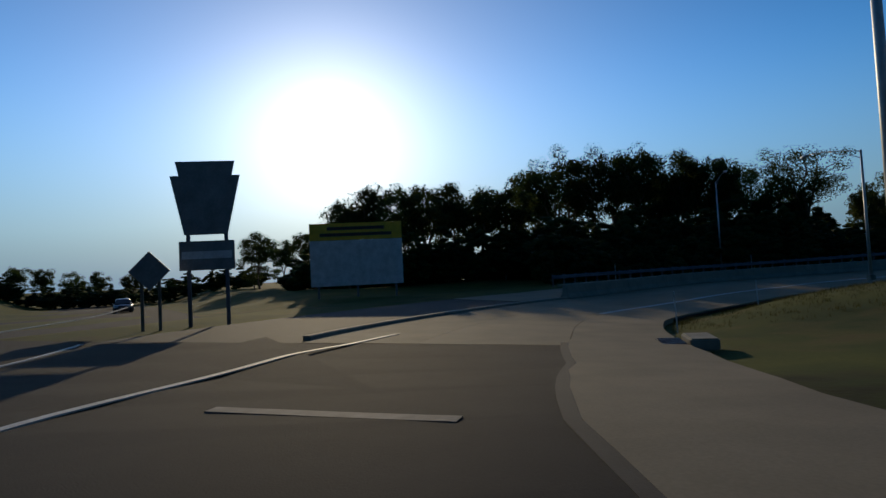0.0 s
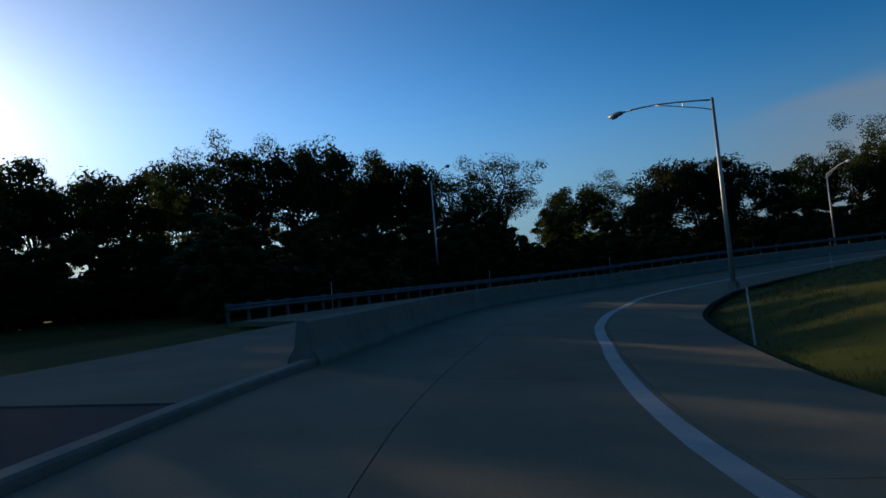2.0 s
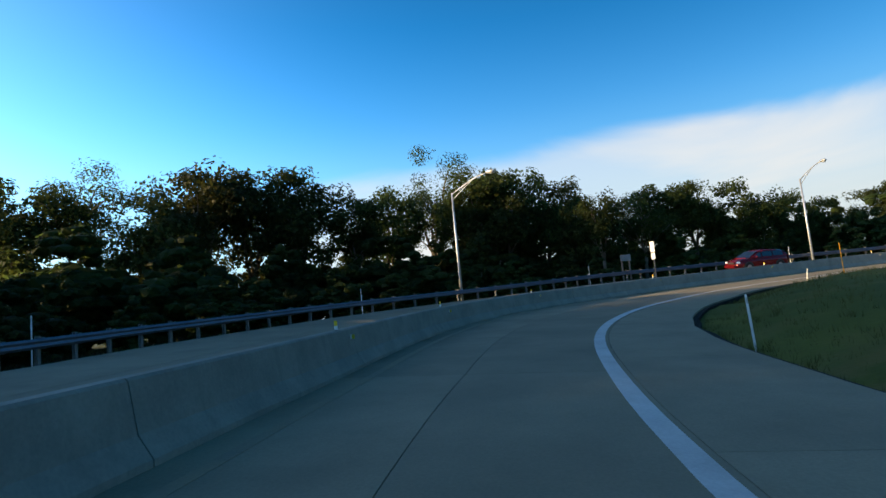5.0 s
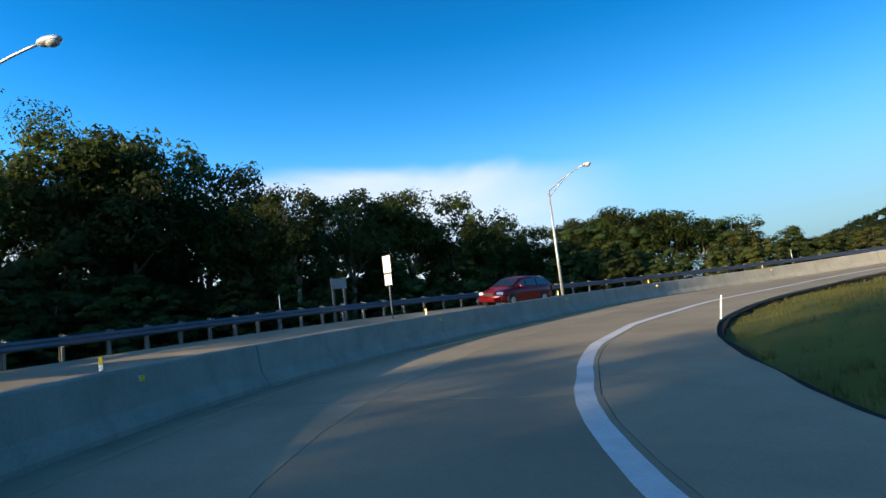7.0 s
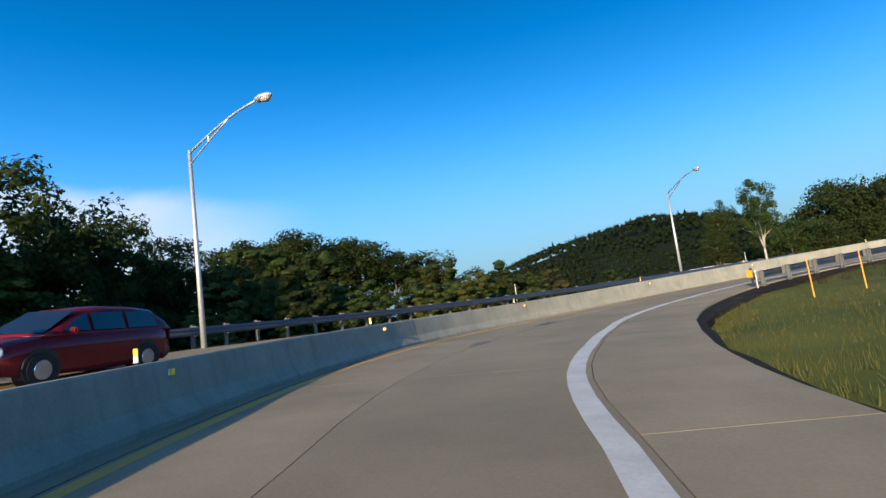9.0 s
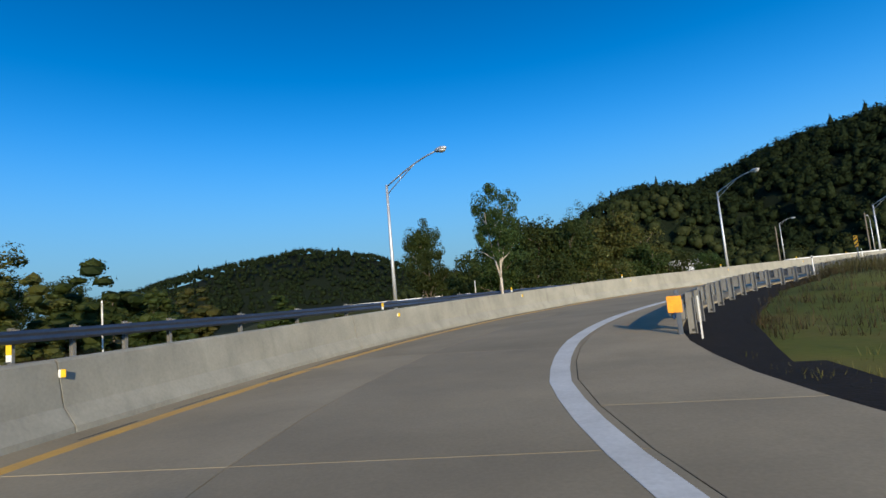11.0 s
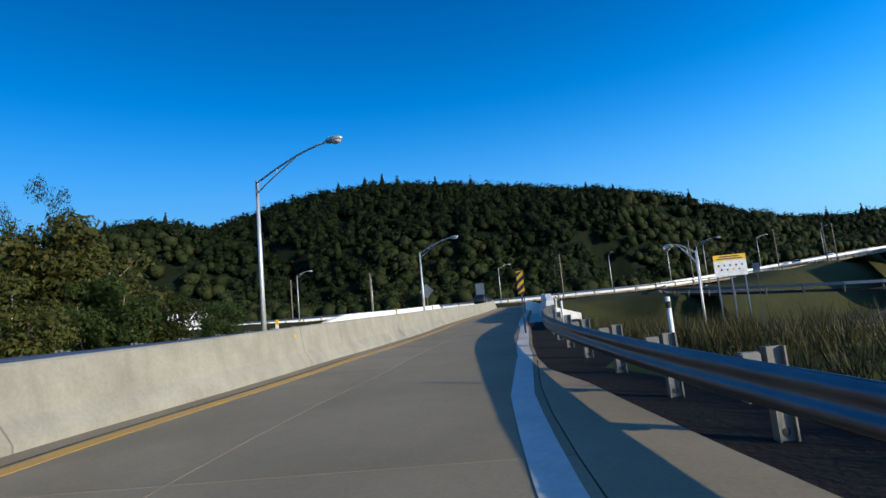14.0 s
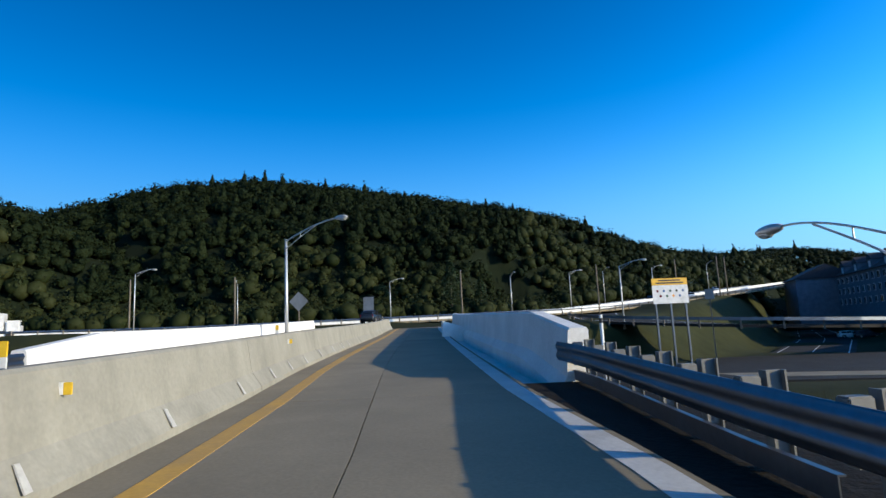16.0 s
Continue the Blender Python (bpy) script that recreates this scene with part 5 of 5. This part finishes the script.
def logo_board(name, x, y, z, wide, tall, lift, turn, label, marks=9):
    """A guide board: a yellow head with two lines, a pale field with small round marks."""
    g = thing(name, label, "billboard", (x, y, z), turn=turn)
    n = 3
    for k in range(n):
        dx = (k - 1) * wide * 0.42
        part("post", box(bmesh.new(), (0.16, 0.16, lift + tall + 0.3), (dx, 0.14, (lift + tall) / 2 - 0.25), bevel=0.01), M_STEEL, g)
    head = part("head_panel", box(bmesh.new(), (wide, 0.04, tall * 0.27), (0, 0, lift + tall * 0.865), bevel=0.008), M_SIGNYEL, g)
    field = part("field_panel", box(bmesh.new(), (wide, 0.04, tall * 0.725), (0, 0, lift + tall * 0.3625), bevel=0.008), M_SIGNWHITE, g)
    for k, w in ((0, 0.62), (1, 0.78)):
        part("text_bar", box(bmesh.new(), (wide * w, 0.008, tall * 0.055), (0, -0.024, lift + tall * (0.915 - 0.1 * k))), M_BLACK, head, "dark bar of small writing")
    cols = (M_CARRED, M_BLUE, M_SIGNGREEN, M_BLACK, M_BLUE, M_CARRED, M_SIGNGREEN, M_OREF, M_BLUE)
    for k in range(marks):
        r, c = divmod(k, 5)
        bm = bmesh.new()
        bmesh.ops.create_cone(bm, cap_ends=True, segments=14, radius1=wide * 0.034, radius2=wide * 0.034, depth=0.008, matrix=pose(wide * (-0.36 + 0.18 * c + 0.08 * r), -0.024, lift + tall * (0.5 - 0.2 * r), 90, 0, 0))
        part("mark", bm, cols[k], field)
    return g


logo_board("guide_board", -7.1, 47.35, -1.3, 7.6, 5.2, 2.0, 8, "large board with a yellow head and pale field before the wood", 0)
logo_board("guide_board", -3.75, -25.2, ground_at(-3.75, -25.2), 3.4, 2.3, 7.92 - 2.3 - ground_at(-3.75, -25.2), 128, "guide board with a yellow head and small round marks")

# ---- vehicles ----


def loft(rings):
    """A skin over open rings of points, closed below and at both ends."""
    bm = bmesh.new()
    rows = [[bm.verts.new(p) for p in ring] for ring in rings]
    n = len(rows[0])
    for a, b in zip(rows, rows[1:]):
        for i in range(n):
            bm.faces.new((a[i], a[(i + 1) % n], b[(i + 1) % n], b[i]))
    bm.faces.new(rows[0][::-1])
    bm.faces.new(rows[-1])
    bmesh.ops.recalc_face_normals(bm, faces=bm.faces)
    return bm


def car(x, y, z, turn, paint, label):
    """A car that points along its own y axis, its wheels on z."""
    g = thing("car", label, "car", (x, y, z), turn=turn)
    # rounded cross-sections lofted from tail to nose: place, half width, sill, shoulder
    ribs = ((-2.2, 0.66, 0.42, 0.8), (-2.14, 0.8, 0.32, 0.96), (-1.9, 0.87, 0.24, 1.0), (-1.32, 0.88, 0.22, 1.01), (-0.4, 0.88, 0.2, 1.0), (0.5, 0.88, 0.2, 0.99), (1.1, 0.88, 0.21, 0.97), (1.55, 0.86, 0.23, 0.91), (1.9, 0.82, 0.26, 0.83), (2.1, 0.74, 0.3, 0.74), (2.2, 0.6, 0.38, 0.62))
    bm = loft([[(-w * 0.97, py, lo), (-w, py, lo + 0.12), (-w, py, lo + 0.6 * (hi - lo)), (-w * 0.96, py, hi - 0.05), (-w * 0.86, py, hi), (0, py, hi + 0.03), (w * 0.86, py, hi), (w * 0.96, py, hi - 0.05), (w, py, lo + 0.6 * (hi - lo)), (w, py, lo + 0.12), (w * 0.97, py, lo)] for py, w, lo, hi in ribs])
    part("body", bm, paint, g, smooth=True)
    ribs = ((-2.14, 0.78, 0.99), (-2.02, 0.74, 1.25), (-1.75, 0.68, 1.43), (-1.2, 0.64, 1.51), (-0.3, 0.63, 1.54), (0.25, 0.64, 1.49), (0.75, 0.7, 1.27), (1.25, 0.76, 0.98))
    bm = loft([[(-0.83, py, 0.95), (-0.8, py, 1.0), (-w, py, max(1.0, hi - 0.08)), (-w * 0.8, py, hi), (0, py, hi + 0.015), (w * 0.8, py, hi), (w, py, max(1.0, hi - 0.08)), (0.8, py, 1.0), (0.83, py, 0.95)] for py, w, hi in ribs])
    part("cabin", bm, paint, g, smooth=True)
    for sx in (-1, 1):
        for py in (-1.32, 1.35):
            part("wheel_arch", rod(bmesh.new(), (sx * 0.6, py, 0.35), (sx * 0.886, py, 0.35), 0.4, n=22), M_BLACK, g, "black wheel housing")
    for sx in (-1, 1):
        for ya, yb in ((-1.75, -0.85), (-0.75, 0.1), (0.2, 0.85)):
            pts = [(ya, 1.04), (yb, 1.04), (min(yb, 0.62) if yb > 0.5 else yb, 1.40 if yb < 0.5 else 1.22), (ya + (0.15 if ya < -1 else 0), 1.42)]
            bm = bmesh.new()
            v = [bm.verts.new((sx * (0.825 - (pz - 1.0) * 0.36), py, pz)) for py, pz in pts]
            bm.faces.new(v)
            part("side_window", bm, M_GLASS, g)
    for a, b in (((0.42, 1.455), (1.2, 1.02)), ((-1.98, 1.31), (-2.11, 1.03))):
        bm = bmesh.new()
        d = 0.012 if a[0] > 0 else -0.02
        v = [bm.verts.new((sx * (0.74 - max(0, pz - 1.0) * 0.3), py + d, pz + 0.012)) for (py, pz), sx in ((a, -1), (a, 1), (b, 1), (b, -1))]
        bm.faces.new(v)
        part("windscreen" if a[0] > 0 else "rear_window", bm, M_GLASS, g)
    for sx in (-1, 1):
        part("headlight", box(bmesh.new(), (0.36, 0.1, 0.17), (sx * 0.62, 2.1, 0.72), (0, 0, -sx * 14), bevel=0.03), M_LIGHT, g)
        part("tail_light", box(bmesh.new(), (0.2, 0.06, 0.3), (sx * 0.72, -2.14, 0.82), bevel=0.02), M_CARRED, g)
        part("mirror", box(bmesh.new(), (0.2, 0.1, 0.13), (sx * 0.95, 0.72, 1.05), bevel=0.03), paint, g)
    part("grille", box(bmesh.new(), (0.7, 0.03, 0.16), (0, 2.185, 0.66), bevel=0.01), M_BLACK, g)
    part("bumper", box(bmesh.new(), (1.6, 0.12, 0.2), (0, 2.17, 0.42), bevel=0.04), paint, g)
    for sx in (-1, 1):
        for py in (-1.32, 1.35):
            bm = bmesh.new()
            bmesh.ops.create_cone(bm, cap_ends=True, segments=22, radius1=0.33, radius2=0.33, depth=0.22, matrix=pose(sx * 0.80, py, 0.33, 0, 90, 0))
            w = part("tyre", bm, M_TYRE, g)
            bm = bmesh.new()
            bmesh.ops.create_cone(bm, cap_ends=True, segments=16, radius1=0.21, radius2=0.18, depth=0.05, matrix=pose(sx * 0.9, py, 0.33, 0, 90 * sx, 0))
            part("rim", bm, M_RIM, w)
    return g


p = at(106.0, -9.4, 0.0)
red = car(p.x, p.y, p.z, facing(106.0) + 180, M_CARRED, "dark red compact hatchback on the opposite lane")
red.matrix_basis = pose(*p, 0, -5.0, facing(106.0) + 180)


def truck(x, y, z, turn):
    g = thing("box_truck", "white box truck on the far highway", "truck", (x, y, z), turn=turn)
    part("box", box(bmesh.new(), (2.4, 6.6, 2.5), (0, -1.2, 2.3), bevel=0.05), M_CARWHITE, g)
    part("cab", box(bmesh.new(), (2.2, 1.8, 1.9), (0, 3.2, 1.55), bevel=0.2), M_CARWHITE, g)
    part("windscreen", box(bmesh.new(), (1.9, 0.05, 0.7), (0, 4.1, 1.95), (-8, 0, 0)), M_GLASS, g)
    part("chassis", box(bmesh.new(), (1.2, 8.0, 0.3), (0, -0.2, 0.8), bevel=0.03), M_BLACK, g)
    for sx in (-1, 1):
        for py in (-3.2, 2.9):
            part("wheel", rod(bmesh.new(), (sx * 0.8, py, 0.5), (sx * 1.12, py, 0.5), 0.5, n=18), M_TYRE, g)


truck(17, -113.5, 6.05, 58)
for x, y, z, turn, paint, label in ((-3.2, -59.7, 5.5, 112, M_CARDARK, "dark car driving off where the ramp joins the highway"), (-88, -36.5, 8.9, -72, M_CARWHITE, "white car on the far highway"), (-80, -43.5, 8.4, -72, M_CARDARK, "dark car on the far highway"), (-112, -34.0, 11.0, -70, M_CARWHITE, "white car further along the far highway"), (-88, -5.2, 5.2, 14, M_CARDARK, "dark car parked beside the hotel"), (-96, -7.6, 5.2, 14, M_CARWHITE, "white car parked beside the hotel")):
    car(x, y, ground_at(x, y) if y > -20 else z, turn, paint, label)

for x, y in ((-34.5, 61.0), (-38.0, 67.5), (-48.5, 86.0)):
    car(x, y, ground_at(x, y), -150, M_CARDARK, "dark car coming along the main road beside the wood")

# ---- the hotel ----


def hotel():
    x0, y0, x1, y1 = -113.6, -7.8, -69.5, 2.8
    long = math.hypot(x1 - x0, y1 - y0)
    base = 5.2
    g = thing("hotel", "three-storey blue-grey hotel with a dark gabled roof and white windows", "building", (x0, y0, base), turn=math.degrees(math.atan2(y1 - y0, x1 - x0)))
    high, deep = 7.6, 12.0
    part("main_block", box(bmesh.new(), (long, deep, high + 4), (long / 2, deep / 2, high / 2 - 2)), M_SIDING, g)
    part("wing", box(bmesh.new(), (12, 13, high + 4), (-6.0, -2.0, high / 2 - 2)), M_SIDING, g)
    bm = bmesh.new()
    e = [[bm.verts.new((x, y, z)) for y, z in ((-9.1, high), (5.1, high), (-2.0, high + 3.4))] for x in (-12.4, 0.4)]
    for i in range(3):
        bm.faces.new((e[0][i], e[0][(i + 1) % 3], e[1][(i + 1) % 3], e[1][i]))
    bm.faces.new(e[0]); bm.faces.new(e[1][::-1])
    part("wing_roof", bm, M_ROOF, g)
    bm = bmesh.new()
    a = [bm.verts.new(v) for v in ((-0.5, -0.6, high), (-0.5, deep + 0.6, high), (-0.5, deep / 2, high + 4.2))]
    b = [bm.verts.new(v) for v in ((long + 0.5, -0.6, high), (long + 0.5, deep + 0.6, high), (long + 0.5, deep / 2, high + 4.2))]
    for i in range(3):
        j = (i + 1) % 3
        bm.faces.new((a[i], a[j], b[j], b[i]))
    bm.faces.new(a); bm.faces.new(b[::-1])
    roof = part("roof", bm, M_ROOF, g)
    for k in range(4):
        cx = 5 + 8.2 * k
        part("dormer", box(bmesh.new(), (2.2, 2.6, 2.0), (cx, 1.4, high + 1.0)), M_SIDING, roof)
        part("dormer_roof", sheet(bmesh.new(), ((cx - 1.4, high + 1.9), (cx + 1.4, high + 1.9), (cx, high + 3.3)), 3.0), M_ROOF, roof)
        part("dormer_window", box(bmesh.new(), (1.0, 0.06, 1.3), (cx, 0.07, high + 1.0)), M_SIGNWHITE, roof)
    for fl in range(3):
        for k in range(12):
            w = part("window", box(bmesh.new(), (1.15, 0.1, 1.4), (1.8 + 2.95 * k, -0.04, 1.5 + 2.4 * fl), bevel=0.02), M_SIGNWHITE, g)
            for dx in (-0.29, 0.29):
                part("pane", box(bmesh.new(), (0.46, 0.03, 1.22), (1.8 + 2.95 * k + dx, -0.09, 1.5 + 2.4 * fl)), M_GLASS, w)


hotel()

# ---- far lamp posts, poles and signs ----
lamp_post((38.6, -13.6, ground_at(38.6, -13.6)), (36.4, -15.6), 5.35 - ground_at(38.6, -13.6), 0.55, label="tall lamp post rising from beside the lower road")
lamp_post((-16.7, -33.0, 3.4), (-17.2, -30.2), 7.4, 1.0, "lamp posts of the far roads")
for k, (x, y, z, _) in enumerate([(*p, 0) for p in ((44, -118, 6.0), (8, -92, 5.9), (-15, -100, 6.0), (-36, -82, 6.2), (-52, -64, 6.6), (-64, -56, 7.2), (-78, -53, 8.2), (-96, -46, 9.6), (-124, -37, 11.8))]):
    lamp_post((x, y, max(z, ground_at(x, y))), (x - 1.6, y + 2.0) if k % 2 else (x + 1.8, y + 1.8), 8.0, 1.0, "lamp posts of the far roads")
for x, y in ((2.0, -104.0), (-9, -93), (-29, -62), (-47, -45), (-70, -36), (-85, -30), (-90, -29)):
    g = thing("utility_pole", "bare weathered utility pole beside the far road", "pole", (x, y, ground_at(x, y)), "utility poles")
    part("pole", rod(bmesh.new(), (0, 0, -0.5), (0, 0, 8.5), 0.15, 0.1, 8), M_WOOD, g, smooth=True)
    part("cap", rod(bmesh.new(), (0, 0, 8.5), (0, 0, 8.62), 0.11, 0.05, 8), M_STEEL, g)


def back_sign(x, y, z, turn, outline, tall, label):
    g = thing("sign_back", label, "traffic sign", (x, y, z), turn=turn)
    part("post", box(bmesh.new(), (0.09, 0.06, tall), (0, 0.06, tall / 2 - 0.3), bevel=0.006), M_WOOD, g)
    part("panel", sheet(bmesh.new(), outline, 0.02), M_SIGNBACK, g)


back_sign(17.9, -50.1, ground_at(17.9, -50.1), 120, ((0, 2.2), (0.8, 3.0), (0, 3.8), (-0.8, 3.0)), 4.0, "grey back of a diamond sign beside the ramp")
back_sign(-6.8, -63.2, ground_at(-6.8, -63.2), 115, ((-0.7, 2.0), (0.7, 2.0), (0.7, 3.8), (-0.7, 3.8)), 4.0, "grey back of a square sign beside the ramp")
back_sign(1.6, -21.3, ground_at(1.6, -21.3), 95, ((-0.32, 5.6 - ground_at(1.6, -21.3)), (0.32, 5.6 - ground_at(1.6, -21.3)), (0.32, 6.4 - ground_at(1.6, -21.3)), (-0.32, 6.4 - ground_at(1.6, -21.3))), 6.4 - ground_at(1.6, -21.3), "small pale sign in the field")
for x, y, h in ((-52.0, -78.0, 14.0), (-56.0, -73.0, 10.5)):
    tree(x, y, h, "pine", 21, M_PINE, 1.3, "tall spruce at the foot of the wooded ridge")

# ---- wear and weeds ----


def blotch(name, s0, o0, half_s, half_o, mat, label, category, seed):
    """A thin uneven stain lying on the carriageway."""
    n = 18
    rim = []
    for k in range(n):
        a = 6.283 * k / n
        w = 1 + 0.45 * noise.noise(Vector((math.cos(a) * 1.4, math.sin(a) * 1.4, seed)))
        rim.append(at(s0 + half_s * w * math.cos(a), o0 + half_o * w * math.sin(a), 0.006))
    ob = raw(name, rim + [v - Vector((0, 0, 0.004)) for v in rim], [tuple(range(n))] + [(k, n + k, n + (k + 1) % n, (k + 1) % n) for k in range(n)], mat)
    tagged(ob, label, category, kind="structure")


def wear():
    q = np.array([(p.x - 72.5) ** 2 + (p.y - 19.3) ** 2 for p in LINE])
    s0 = float(LINE_S[int(q.argmin())])
    dx, dy = heading(s0)
    p = LINE[int(q.argmin())]
    o0 = (72.5 - p.x) * dy - (19.3 - p.y) * dx
    blotch("oil_stain", s0, o0, 0.62, 0.2, M_STAIN, "dark oil stain on the concrete lane", "stain", 3.0)
    # pale lime runs on the barrier's foot
    bar = thing("lime_runs", "short white lime runs on the foot of the barrier", "stain", kind="structure")
    for k in range(11):
        s1 = 154.2 + 1.9 * k + 0.3 * math.sin(5 * k)
        o = lin(s1, FOOT)
        w = 0.035 + 0.03 * abs(math.sin(3.1 * k))
        pts = [(s1 - w, -0.012, 0.09), (s1 + w, -0.012, 0.09), (s1 + w * 0.8 + 0.05, -0.125, 0.245), (s1 - w * 0.4 + 0.05, -0.13, 0.25)]
        v = [at(a, o + b, c) for a, b, c in pts]
        r = at(s1, o + 0.012) - at(s1, o)
        raw("run", [p + r for p in v] + v, [(0, 1, 2, 3), (0, 4, 5, 1), (1, 5, 6, 2), (2, 6, 7, 3), (3, 7, 4, 0)], M_LIME, bar)


M_STAIN = material("oil_stain", (0.13, 0.115, 0.095), 0.75, dark=(0.07, 0.063, 0.053), scale=3, fine=25)
M_LIME = material("lime_run", (0.46, 0.45, 0.42), 0.8, scale=5, fine=30)
wear()


def weeds(name, rows, count, tall, mat, label, seed):
    """Blades of grass in loose tufts; rows give (s0, s1, inner offset, outer offset)."""
    rnd = np.random.RandomState(seed)
    vs = []
    for s0, s1, lo, hi in rows:
        for k in range(int(count * (s1 - s0))):
            s1k = rnd.uniform(s0, s1)
            o = lo(s1k) + (hi(s1k) - lo(s1k)) * rnd.uniform(0, 1) ** 1.6
            c = at(s1k, o)
            vs.append((c.x, c.y))
    xy = np.array(vs)
    z = terrain(xy[:, 0], xy[:, 1])
    n = 7
    P = np.repeat(np.c_[xy, z], n, axis=0)
    m = len(P)
    P[:, :2] += rnd.normal(0, 0.07, (m, 2))
    a = rnd.uniform(0, 6.283, m)
    w = np.stack([np.cos(a), np.sin(a), 0 * a], 1) * 0.008
    h = rnd.uniform(0.5, 1.2, m) * tall
    lean = np.stack([rnd.normal(0, 0.35, m) * h, rnd.normal(0, 0.35, m) * h, h], 1)
    V = np.stack([P - w - (0, 0, 0.05), P + w - (0, 0, 0.05), P + lean], 1).reshape(-1, 3)
    me = bpy.data.meshes.new(name)
    me.vertices.add(3 * m); me.loops.add(3 * m); me.polygons.add(m)
    me.vertices.foreach_set("co", V.ravel())
    me.loops.foreach_set("vertex_index", np.arange(3 * m))
    me.polygons.foreach_set("loop_start", np.arange(m) * 3)
    me.update(calc_edges=True)
    me.materials.append(mat)
    tagged(new(name, me), label, "grass", kind="stuff")


M_BLADE = foliage("grass_blades", (0.085, 0.092, 0.022), (0.11, 0.108, 0.028), 0.3)
M_WEED = foliage("dry_weeds", (0.024, 0.028, 0.008), (0.058, 0.045, 0.017), 0.25)
weeds("grass_tufts", ((20, 122, lambda s: lin(s, EDGE) + 0.35, lambda s: lin(s, EDGE) + 7.0),), 34, 0.14, M_BLADE, "short uneven grass blades beside the ramp", 3)
weeds("verge_weeds", ((124, 160, lambda s: lin(s, RAIL) + 1.2, lambda s: lin(s, RAIL) + 7.0), (44, 156, lambda s: lin(s, OUTER) - 0.9, lambda s: lin(s, OUTER) - 4.0)), 26, 0.24, M_WEED, "tall dry weeds along the verge", 4)
weeds("embankment_weeds", ((139, 159.5, lambda s: lin(s, RAIL) + 1.3, lambda s: lin(s, RAIL) + 6.0),), 60, 0.5, M_WEED, "tall dry weeds over the embankment shoulder", 6)
